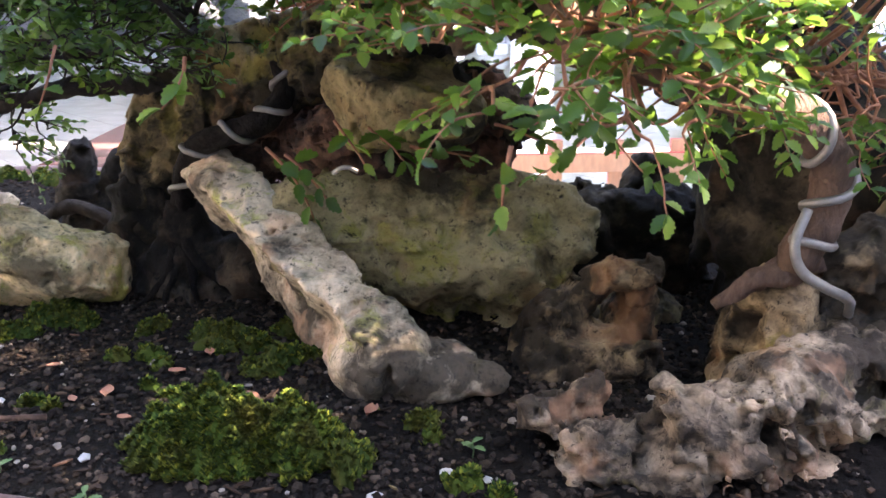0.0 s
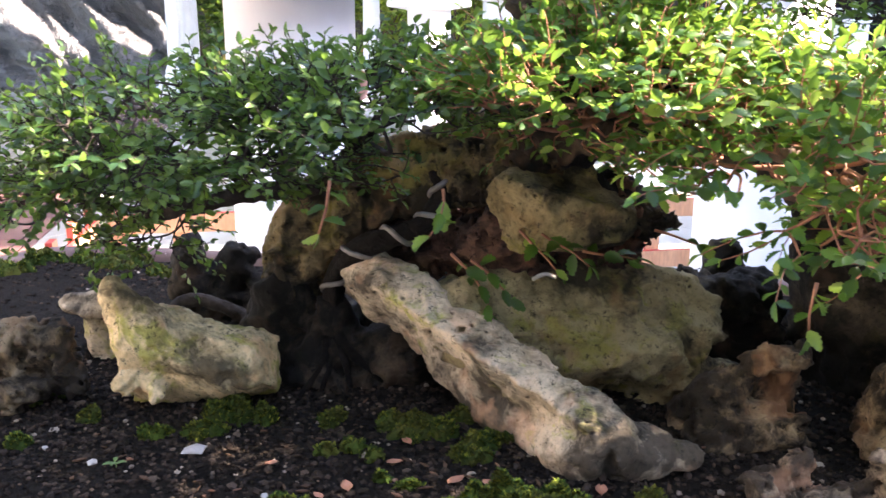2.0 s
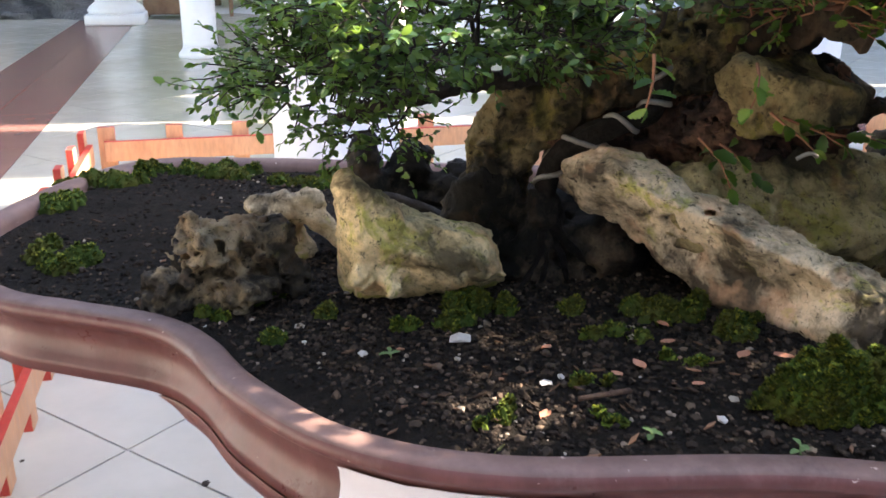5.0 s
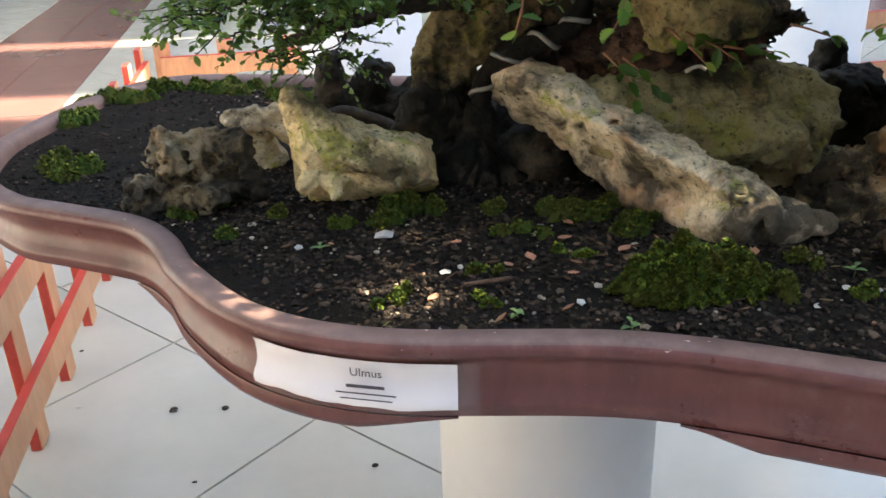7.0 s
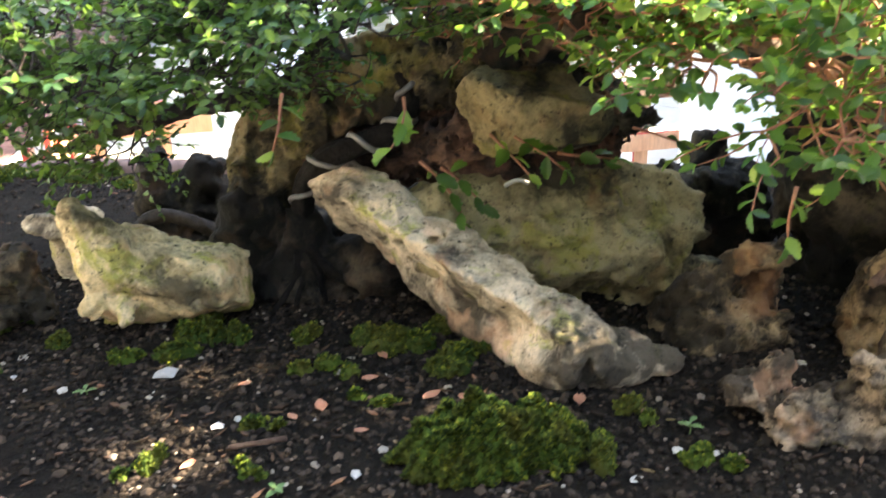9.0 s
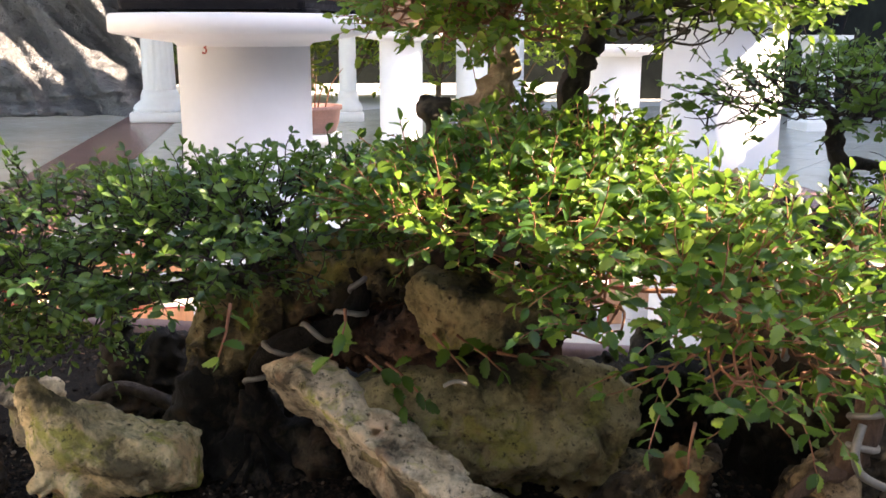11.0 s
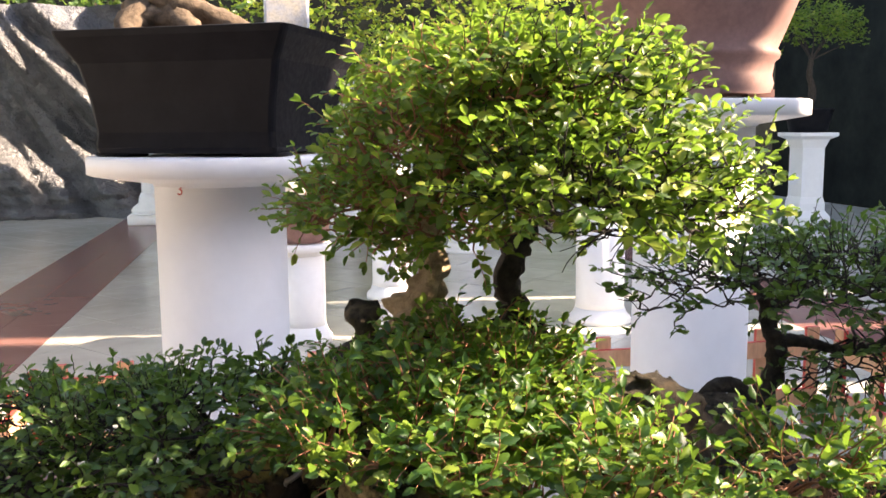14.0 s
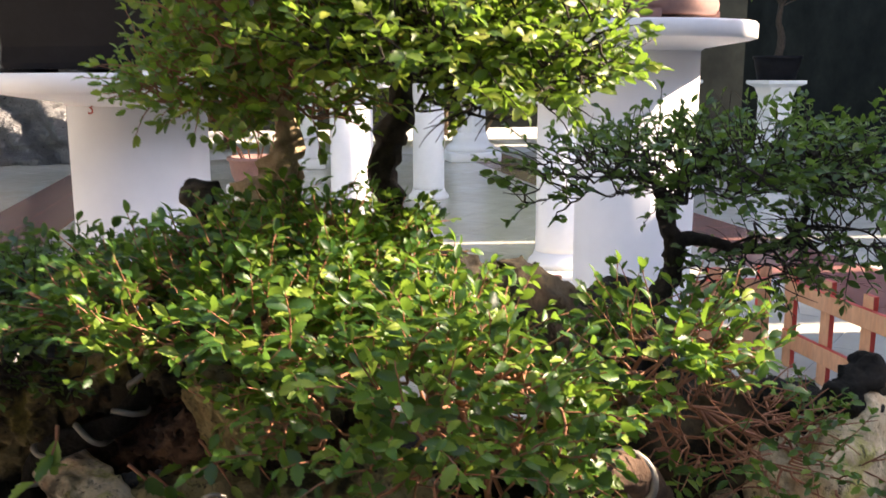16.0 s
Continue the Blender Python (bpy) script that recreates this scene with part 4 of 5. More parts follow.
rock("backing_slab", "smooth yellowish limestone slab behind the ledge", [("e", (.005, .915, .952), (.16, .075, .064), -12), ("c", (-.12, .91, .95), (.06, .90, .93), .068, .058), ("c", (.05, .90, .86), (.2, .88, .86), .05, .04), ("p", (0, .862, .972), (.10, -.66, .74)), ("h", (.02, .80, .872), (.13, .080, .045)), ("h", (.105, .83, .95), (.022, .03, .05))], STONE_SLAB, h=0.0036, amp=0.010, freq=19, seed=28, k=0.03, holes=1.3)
# Filler rock whose black colour stands for shade behind the slab.
rock("shadowed_knob", "rock closing the gap behind the slab, blackened as shade", [("c", (.12, .98, .94), (.26, 1.0, .93), .045, .045), ("c", (.12, .98, .88), (.26, 1.0, .88), .05, .05)], STONE_DARK, h=0.004, amp=0.012, freq=24, seed=36, k=0.012, holes=1.5)
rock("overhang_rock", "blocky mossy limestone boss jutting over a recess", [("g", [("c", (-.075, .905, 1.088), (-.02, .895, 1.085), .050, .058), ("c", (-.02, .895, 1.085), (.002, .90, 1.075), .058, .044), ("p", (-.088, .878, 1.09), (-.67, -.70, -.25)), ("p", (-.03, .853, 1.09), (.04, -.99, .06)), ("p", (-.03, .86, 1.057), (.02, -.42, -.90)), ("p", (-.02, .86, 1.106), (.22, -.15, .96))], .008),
    ("c", (-.02, .95, 1.09), (-.03, .97, 1.13), .045, .040)], STONE_BOSS, h=0.0028, amp=0.0062, freq=28, seed=33, k=0.008, holes=1.3)
# Boss's shaded right end, split off and painted dark.
rock("shadowed_knob", "knobbly rock beside the overhang, shade put into its colour", [("c", (.03, .945, 1.085), (.075, .935, 1.072), .042, .030), ("c", (.07, .93, 1.055), (.095, .90, 1.068), .016, .014), ("h", (.052, .868, 1.085), (.020, .016, .016))], STONE_DARK, h=0.0032, amp=0.010, freq=28, seed=35, k=0.012, holes=1.6)
rock("recess_rock", "dark reddish rock in the recess under the overhang", [("c", (-.10, .96, 1.03), (.04, .955, 1.03), .06, .045), ("c", (-.24, 1.03, 1.03), (-.10, .97, 1.03), .042, .05), ("c", (-.03, .95, 1.0), (.02, .96, 1.07), .05, .05)], REDROCK, h=0.0036, amp=0.016, freq=26, holes=2.2, seed=39, k=0.02)
rock("arch_rock", "tall mossy rock arching over a cave, darkened as dimly lit", [("c", (-.335, 1.045, .93), (-.335, 1.045, 1.01), .040, .040), ("c", (-.335, 1.045, 1.01), (-.30, 1.02, 1.06), .042, .046), ("c", (-.30, 1.02, 1.06), (-.235, .985, 1.115), .046, .046), ("c", (-.235, .985, 1.115), (-.08, .96, 1.14), .045, .06), ("p", (-.31, .985, 1.03), (-.30, -.93, .2)), ("h", (-.335, .99, 1.045), (.020, .03, .030)), ("h", (-.295, .96, 1.09), (.020, .03, .026))], STONE_ARCH, h=0.0034, amp=0.011, freq=24, holes=1.8, seed=45, k=0.016)
# Cave darkness is painted: the rock itself is coloured near black.
rock("cave_rock", "rock at the back of the cave, shade painted black", [("c", (-.35, 1.07, .86), (-.345, 1.05, .96), .06, .045), ("c", (-.28, 1.08, .87), (-.12, 1.04, .90), .06, .07), ("c", (-.31, .99, .87), (-.30, 1.0, .93), .034, .026), ("c", (-.27, 1.0, .86), (-.20, .98, .89), .04, .05)], STONE_DARK, h=0.005, amp=0.018, freq=20, seed=47, k=0.02)
rock("summit_rock", "mossy summit rock carrying the upper trees", [("c", (-.095, .895, 1.26), (-.088, .895, 1.298), .032, .016), ("c", (-.05, .93, 1.23), (-.015, .945, 1.255), .055, .042), ("c", (.02, .95, 1.22), (.12, 1.05, 1.225), .05, .045), ("c", (-.04, .97, 1.14), (-.01, .94, 1.22), .06, .06), ("c", (.0, .89, 1.21), (.20, .80, 1.18), .055, .055), ("c", (.20, .80, 1.18), (.32, .87, 1.12), .055, .07), ("c", (.32, .87, 1.12), (.37, .90, .98), .07, .085), ("c", (.37, .90, .98), (.38, .88, .86), .09, .10), ("c", (.32, .93, 1.11), (.38, .98, 1.12), .05, .035), ("c", (.38, .98, 1.11), (.455, 1.0, 1.105), .035, .030), ("c", (.40, .80, 1.05), (.47, .72, 1.08), .07, .05)], STONE_DARK, h=0.006, amp=0.020, freq=15, seed=51, k=0.03)
rock("cleft_rock", "dark craggy limestone knob beside a deep cleft", [("c", (.098, .785, .87), (.108, .775, .918), .036, .024), ("c", (.108, .770, .918), (.140, .758, .955), .020, .012), ("c", (.10, .755, .87), (.165, .75, .87), .036, .032), ("g", [("b", (.168, .752, .957), (.026, .020, .010), -18), ("p", (.168, .74, .962), (-.2, -.5, .85))], .004), ("c", (.17, .79, .89), (.175, .775, .93), .028, .020), ("h", (.150, .722, .918), (.024, .025, .020))], STONE_DARKISH, h=0.0028, amp=0.010, freq=28, holes=1.9, seed=57, k=0.010)
rock("porous_rock", "porous pale limestone rock pierced by round holes", [("c", (.064, .602, .890), (.100, .582, .880), .010, .020), ("c", (.10, .575, .876), (.19, .562, .872), .026, .030), ("c", (.144, .560, .910), (.152, .565, .938), .017, .006), ("c", (.160, .556, .925), (.178, .553, .928), .012, .012), ("c", (.15, .552, .905), (.20, .550, .905), .024, .030), ("c", (.20, .560, .895), (.26, .580, .900), .036, .038), ("c", (.25, .600, .900), (.30, .640, .905), .042, .044), ("c", (.29, .640, .900), (.42, .655, .905), .042, .050), ("c", (.090, .618, .885), (.112, .622, .912), .022, .012), ("c", (.12, .60, .86), (.25, .59, .86), .03, .04),
    ("h", (.122, .562, .918), (.028, .036, .026)), ("h", (.140, .545, .905), (.014, .02, .020)), ("h", (.247, .550, .926), (.012, .040, .011)), ("h", (.258, .550, .908), (.009, .040, .010)), ("h", (.222, .526, .905), (.007, .030, .010)), ("h", (.230, .528, .892), (.008, .030, .007)), ("h", (.325, .585, .905), (.022, .040, .014)), ("h", (.205, .520, .878), (.011, .030, .008)), ("h", (.275, .560, .890), (.012, .040, .012)), ("h", (.20, .610, .945), (.034, .040, .022)), ("h", (.180, .515, .870), (.014, .03, .008))], STONE_POROUS, h=0.0026, amp=0.0095, freq=29, holes=1.9, seed=63, k=0.009)
# Shaded upper part of the porous rock, given a darker stone colour.
rock("footing_rock", "rock under the wired limb's foot, browned to carry its shade", [("c", (.262, .680, .89), (.275, .675, .945), .050, .038), ("c", (.30, .70, .92), (.36, .70, .95), .055, .055), ("c", (.325, .675, .985), (.38, .69, 1.0), .030, .040), ("h", (.232, .65, .93), (.02, .03, .03)), ("h", (.325, .640, .955), (.030, .03, .016))], STONE_DARKISH, h=0.0032, amp=0.011, freq=28, holes=2.0, seed=65, k=0.012)
rock("end_rock", "yellow crumbly limestone rock at the tray's end", [("c", (.47, .70, .88), (.475, .69, 1.06), .06, .05), ("c", (.475, .69, 1.06), (.50, .69, 1.115), .045, .028), ("c", (.53, .75, .87), (.52, .72, .98), .06, .05)], STONE_PALE, h=0.005, amp=0.016, freq=20, seed=69, k=0.02)
rock("lava_lump", "black knobbly lump of lava rock at the back", [("c", (-.475, 1.18, .87), (-.479, 1.18, .985), .035, .020), ("c", (-.44, 1.18, .88), (-.42, 1.175, .955), .045, .032), ("c", (-.40, 1.17, .87), (-.36, 1.16, .92), .045, .04)], STONE_DARK, h=0.004, amp=0.011, freq=30, seed=75, k=0.012)
rock("lava_lump", "black knobbly lump of lava rock behind the slab", [("c", (.24, 1.06, .90), (.25, 1.06, .985), .04, .02)], STONE_DARK, h=0.004, amp=0.012, freq=28, seed=77, k=0.015)

rock("lava_lump", "small black lump of lava lying on the yellow rock", [("c", (.495, .69, 1.128), (.515, .69, 1.150), .026, .018)], STONE_DARK, h=0.004, amp=0.010, freq=34, seed=79, k=0.01)


# ---- wired limbs ----
def helix(path, r, turns, wire, start=0.0):
    """A wire wound round a path, carried along without twisting."""
    pts = [Vector(tuple(p)) for p in path]
    n = len(pts)
    out, steps = [], int(turns * 16)
    a = (pts[1] - pts[0]).orthogonal().normalized()
    for s in range(steps + 1):
        t = s / steps * (n - 1)
        i = min(int(t), n - 2)
        p = pts[i].lerp(pts[i + 1], t - i)
        d = (pts[min(i + 2, n - 1)] - pts[max(i - 1, 0)]).normalized()
        a = (a - d * a.dot(d)).normalized()
        w = start + 2 * math.pi * turns * s / steps
        rr = (r[0] + (r[1] - r[0]) * t / (n - 1)) + wire * 0.6
        out.append(p + a * math.cos(w) * rr + d.cross(a) * math.sin(w) * rr)
    return tube(out, wire, 8)


def twisted_tube(path, rad, sides=20, strands=5, turns=7.0, depth=0.10):
    """A limb whose bark runs round it in spiral strands."""
    v, fc = tube(path, rad, sides, 0.18)
    n = len(path)
    for i in range(n):
        c = Vector(tuple(path[i]))
        for q in range(sides):
            a = strands * 2 * math.pi * q / sides + turns * strands * 2 * math.pi * i / n * 0.4
            v[i * sides + q] = c + (v[i * sides + q] - c) * (1 + depth * abs(math.cos(a / 2)) ** 0.6 - depth / 2)
    return v, fc


LIMB = smooth_path([(.09, .66, 1.16), (.145, .60, 1.150), (.185, .592, 1.135), (.245, .622, 1.112), (.283, .645, 1.075), (.284, .648, 1.035), (.268, .645, 1.008), (.262, .652, .985)], 10)
limb = thing("wired_limb", (.262, .652, .985), "hooked brown elm limb wound with aluminium wire", "branch")
limb_bark = part("bark", build("bark", *twisted_tube(LIMB, list(np.interp(np.arange(len(LIMB)), np.linspace(0, len(LIMB) - 1, 8), (.0140, .0140, .0145, .0150, .0150, .0145, .0140, .011)))), LIMBBARK), limb)
part("wire", build("wire", *helix(LIMB[12:60], (.0145, .0148), 4.2, .0034, 2.6), WIRE), limb_bark, "thick aluminium training wire")
part("wire_tail", build("wire_tail", *tube(smooth_path([(.262, .626, 1.045), (.252, .618, 1.022), (.258, .616, 1.002), (.278, .618, .988), (.300, .628, .975), (.312, .65, .955)], 6), .0040, 8), WIRE), limb)
part("snag", build("snag", *tube(smooth_path([(.276, .655, 1.005), (.255, .648, .992), (.232, .645, .984), (.205, .643, .966)], 6), list(np.linspace(.015, .004, 19)), 9, 0.7), LIMBBARK), limb, "splintered dead stub")
root = thing("wired_root", (-.30, .985, .86), "dark root clasping the rock, wound with wire", "root")
ROOT = smooth_path([(-.305, .985, .85), (-.298, .988, .90), (-.294, .990, .945), (-.288, .988, .995), (-.262, .957, 1.035), (-.222, .946, 1.052), (-.185, .945, 1.066), (-.165, .960, 1.095), (-.172, .97, 1.13)], 6)
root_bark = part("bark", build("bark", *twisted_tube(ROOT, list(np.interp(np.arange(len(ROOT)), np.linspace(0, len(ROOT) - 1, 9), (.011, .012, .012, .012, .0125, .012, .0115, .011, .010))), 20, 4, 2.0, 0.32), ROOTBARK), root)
rr = np.random.RandomState(44)
for i, w in enumerate((-1.0, -0.3, 0.5, 1.2)):
    x, y, z = -.296 + .006 * w, .972, .935 - .02 * rr.rand()
    pts = [(x, y, z)]
    for k in range(1, 6):
        x, y, z = x + w * rr.uniform(.002, .016), y - rr.uniform(-.002, .014), z - (z - .855) * (0.2 + 0.06 * k)
        pts.append((x, y, z))
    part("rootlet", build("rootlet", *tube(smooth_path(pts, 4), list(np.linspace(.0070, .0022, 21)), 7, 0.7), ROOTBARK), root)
part("wire", build("wire", *helix(ROOT[7:49], (.0120, .0115), 6.0, .0034, 0.4), WIRE), root_bark, "thick aluminium training wire")
surface_root = tube(smooth_path([(-.53, 1.13, .89), (-.485, 1.12, .930), (-.444, 1.11, .928), (-.394, 1.09, .905), (-.36, 1.06, .875)], 6), [.009] * 25, 9, 0.5)
tagged(new("surface_root", build("surface_root", *surface_root, BARK_DARK)), "grey weathered root arching over the soil", "root")
loop_wire = tube(smooth_path([(-.097, .790, 1.041), (-.090, .786, 1.046), (-.083, .785, 1.047), (-.075, .787, 1.043)], 6), .0022, 8)
tagged(new("wire_end", build("wire_end", *loop_wire, WIRE)), "cut end of aluminium wire poking from the rock", "wire")

# ---- trees ----
def tree(name, label, base, trunk, radii, mat, fol, leaf_mat, group="bonsai trees on the rock"):
    top = thing(name, base, label, "bonsai tree", group)
    path = smooth_path(trunk, 6)
    rad = list(np.interp(np.arange(len(path)), np.linspace(0, len(path) - 1, len(radii)), radii))
    part("trunk", build("trunk", *tube(path, rad, 14, 0.9), mat), top)
    part("branchwork", fol.twigs(mat if mat is BARK_DARK else TWIG), top, kind="stuff")
    part("crown", fol.crown(leaf_mat), top, kind="stuff")
    return top


f = Foliage(11)
f.pad((-.010, .93, 1.462), (.108, .17, .074), 320, (-.01, .94, 1.40), low=-.55, thick=.0032, limbs=10)
f.pad((.030, .90, 1.525), (.110, .14, .060), 230, (.0, .92, 1.45), low=-.1, limbs=7)
f.pad((.0, .89, 1.400), (.075, .09, .020), 50, (.0, .93, 1.405), low=-.8, thick=.002, limbs=5, up=.25)
f.pad((-.095, .97, 1.408), (.060, .10, .034), 140, (-.03, .94, 1.40), low=-.7, thick=.0022, limbs=8)
tree("elm_tree", "small elm with a gnarled pale trunk and dense crown", (-.022, .94, 1.27), [(-.028, .935, 1.265), (-.020, .938, 1.305), (-.008, .94, 1.342), (.0, .94, 1.375), (-.01, .93, 1.43), (.02, .92, 1.50)], (.044, .030, .0150, .0125, .010, .005), BARK_PALE, f, LEAF_TOP)
f = Foliage(12)
f.pad((.140, .885, 1.466), (.126, .185, .080), 350, (.13, 1.0, 1.42), low=-.5, thick=.0032, limbs=11)
f.pad((.105, .88, 1.540), (.116, .145, .066), 260, (.13, .95, 1.46), low=-.1, limbs=8)
f.pad((.222, .835, 1.432), (.058, .12, .038), 130, (.16, .97, 1.43), low=-.6, thick=.0024, limbs=7)
f.pad((.215, .88, 1.402), (.065, .07, .018), 40, (.15, 1.0, 1.40), low=-.9, thick=.0022, limbs=6, up=.1, leafless=.6, bare=.3)
f.pad((.105, .745, 1.452), (.10, .065, .045), 130, (.12, .90, 1.44), low=-.6, thick=.0022)
tree("elm_tree", "small elm with a dark furrowed trunk and sunlit crown", (.122, 1.05, 1.25), [(.124, 1.05, 1.245), (.121, 1.05, 1.275), (.111, 1.05, 1.317), (.124, 1.05, 1.354), (.132, 1.03, 1.40), (.13, .98, 1.46)], (.022, .0165, .0155, .0165, .013, .006), BARK_DARK, f, LEAF_TOP)
f = Foliage(13)
f.pad((-.43, .92, 1.172), (.19, .14, .066), 640, (-.38, 1.0, 1.13), low=-.8, thick=.003, limbs=9, length=(.03, .055), up=.3, leaf=.0122)
f.pad((-.26, .86, 1.205), (.15, .12, .048), 330, (-.25, .95, 1.16), low=-.3, length=(.03, .055), leaf=.0125)
f.pad((-.55, .95, 1.12), (.10, .11, .04), 160, (-.45, .98, 1.10), low=-.6, up=0.1, leaf=.0120)
f.pad((-.50, 1.02, 1.055), (.06, .06, .035), 50, (-.44, .99, 1.11), low=-.9, thick=.002, up=0.0, leaf=.0115)
tree("spreading_elm", "low spreading elm with dark leaves leaning over the soil", (-.33, 1.03, 1.08), [(-.30, 1.02, 1.09), (-.36, 1.0, 1.10), (-.43, .98, 1.09), (-.49, 1.0, 1.075), (-.55, 1.03, 1.05)], (.013, .012, .010, .007, .004), BARK_DARK, f, LEAF_DARK)
f = Foliage(14)
f.pad((-.04, .75, 1.225), (.17, .13, .050), 420, (0, .85, 1.20), low=-.05, limbs=8)
f.pad((-.07, .83, 1.190), (.09, .05, .030), 45, (-.02, .86, 1.19), low=-.7, thick=.003, up=.1)
f.pad((.005, .78, 1.250), (.10, .10, .042), 190, (.03, .85, 1.23), low=-.2)
f.pad((.080, .63, 1.188), (.098, .11, .056), 300, (.11, .64, 1.175), low=-.35, limbs=7, thick=.003)
f.pad((.055, .530, 1.148), (.035, .030, .025), 16, (.11, .58, 1.17), low=-.8, thick=.0020, up=-.15, limbs=3)
f.pad((.118, .530, 1.140), (.050, .035, .032), 24, (.12, .62, 1.17), low=-.8, thick=.0024, up=-.1, limbs=5)
f.pad((.170, .61, 1.145), (.040, .05, .030), 40, (.13, .63, 1.175), low=-.5, thick=.0024, up=0)
for b, d, l in (((-.17, .86, 1.052), (.75, -.10, -.62), .09), ((-.07, .86, 1.07), (.5, -.8, -.30), .075), ((-.15, .85, 1.047), (.8, -.2, -.35), .06), ((-.10, .84, 1.08), (.6, -.7, -.55), .07), ((.040, .512, 1.115), (-.12, -.02, -1), .042), ((-.03, .84, 1.055), (.9, -.25, -.1), .06), ((.05, .84, 1.075), (.6, -.5, -.1), .05), ((-.2, .72, 1.15), (.1, -.5, -.7), .05), ((-.3, .72, 1.16), (-.1, -.5, -.7), .05)):
    f.shoot(np.array(b), np.array(d), l, 0.022, 0.012, 0.0018)
tree("cascading_elm", "bushy elm cascading over the front of the rock", (.02, .87, 1.16), [(.02, .88, 1.15), (.03, .84, 1.20), (.06, .76, 1.21), (.10, .66, 1.18)], (.018, .016, .013, .010), BARK, f, LEAF)
f = Foliage(15)
f.pad((.290, .64, 1.198), (.050, .055, .03), 80, (.27, .70, 1.14), low=-.5, thick=.0025)
f.pad((.37, .70, 1.110), (.085, .08, .036), 150, (.31, .72, 1.13), low=-.6, up=.15, leafless=.45, bare=.25, thick=.0025, leaf=.012)
f.pad((.45, .68, 1.070), (.06, .06, .030), 70, (.36, .72, 1.12), low=-.6, up=.05, leafless=.5, bare=.3, thick=.0022, leaf=.011)
tree("creeping_elm", "low creeping elm with bare lower twigs", (.30, .76, 1.13), [(.31, .78, 1.12), (.29, .72, 1.145), (.27, .67, 1.15)], (.014, .012, .007), BARK, f, LEAF)
f = Foliage(16)
kw = dict(leaf=.0145, leafless=.3, bare=.15, length=(.03, .075), ragged=.5)
f.pad((.42, 1.0, 1.302), (.12, .10, .045), 200, (.485, 1.01, 1.27), low=-.5, thick=.0024, limbs=7, **kw)
f.pad((.55, .96, 1.315), (.13, .11, .038), 280, (.59, .96, 1.30), low=-.7, thick=.0024, limbs=7, **kw)
f.pad((.70, .93, 1.305), (.10, .10, .038), 200, (.62, .95, 1.30), low=-.7, thick=.0024, limbs=7, **kw)
f.pad((.56, .97, 1.19), (.07, .06, .03), 70, (.56, .97, 1.235), low=-.9, thick=.0022, up=-.3, **kw)
f.pad((.68, .94, 1.235), (.10, .06, .03), 110, (.60, .97, 1.245), low=-.9, thick=.0022, up=-.05, **kw)
right = tree("twisted_elm", "sparse shaded elm with a black twisted wired trunk", (.440, 1.0, 1.13), [(.440, 1.0, 1.13), (.458, 1.004, 1.165), (.470, 1.008, 1.20), (.464, 1.01, 1.24), (.455, 1.01, 1.27), (.440, 1.0, 1.295), (.42, 1.0, 1.315)], (.016, .0135, .0115, .0105, .009, .006, .003), BARK_DARK, f, LEAF_DARK)
part("side_limb", build("side_limb", *tube(smooth_path([(.468, 1.010, 1.226), (.508, 1.0, 1.224), (.552, .985, 1.214), (.595, .972, 1.222), (.617, .96, 1.255), (.61, .955, 1.29)], 6), list(np.linspace(.0090, .003, 31)), 10, 0.4), BARK_DARK), right)
part("fork_limb", build("fork_limb", *tube(smooth_path([(.457, 1.01, 1.262), (.485, 1.0, 1.30), (.52, .98, 1.34)], 6), list(np.linspace(.007, .002, 13)), 9, 0.4), BARK_DARK), right)
part("root_coil", build("root_coil", *tube(smooth_path([(.33, .97, 1.14), (.352, .965, 1.172), (.380, .975, 1.180), (.405, .985, 1.170), (.430, .99, 1.150), (.452, .995, 1.148)], 6), .011, 9, 0.4), BARK_DARK), right)


# ---- pedestals ----
def pedestal(name, x, y, top, r, label, cap=0.36, group="white pedestals"):
    t = thing(name, (x, y, 0), label, "pedestal", group)
    part("shaft", build("shaft", *lathe([(r * 1.02, 0.10), (r, 0.16), (r, top - 0.06)], x, y), PAINT), t)
    part("base", build("base", *lathe([(r * 1.30, 0.0), (r * 1.30, 0.03), (r * 1.27, 0.045), (r * 1.12, 0.07), (r * 1.03, 0.115)], x, y), PAINT), t)
    part("cap", build("cap", *lathe([(r * 0.98, top - 0.088), (r * 1.05, top - 0.076), (cap * 0.80, top - 0.062), (cap * 0.97, top - 0.052), (cap, top - 0.048), (cap, top - 0.006), (cap - 0.006, top)], x, y), PAINT), t)
    return t


pedestal("pedestal", -0.17, 1.08, 0.769, 0.182, "white round pedestal under the bonsai tray")
p1 = pedestal("pedestal", -0.345, 2.60, 1.435, 0.183, "white round pedestal marked with a red 3", 0.36)
pedestal("pedestal", 1.165, 2.72, 1.585, 0.190, "white round pedestal under a terracotta pot", 0.355)
pedestal("pedestal", 2.22, 6.47, 1.3, 0.185, "white round pedestal standing on the terrace")
pedestal("pedestal", 0.78, 7.8, 1.39, 0.185, "white round pedestal under a dark glazed pot")
pedestal("pedestal", 1.97, 10.5, 1.5, 0.185, "white round pedestal standing on the terrace")
pedestal("pedestal", -0.04, 6.3, 0.70, 0.15, "white round pedestal carrying a reddish bowl", 0.20)
pedestal("pedestal", -0.85, 10.5, 1.5, 0.185, "white round pedestal standing on the terrace")


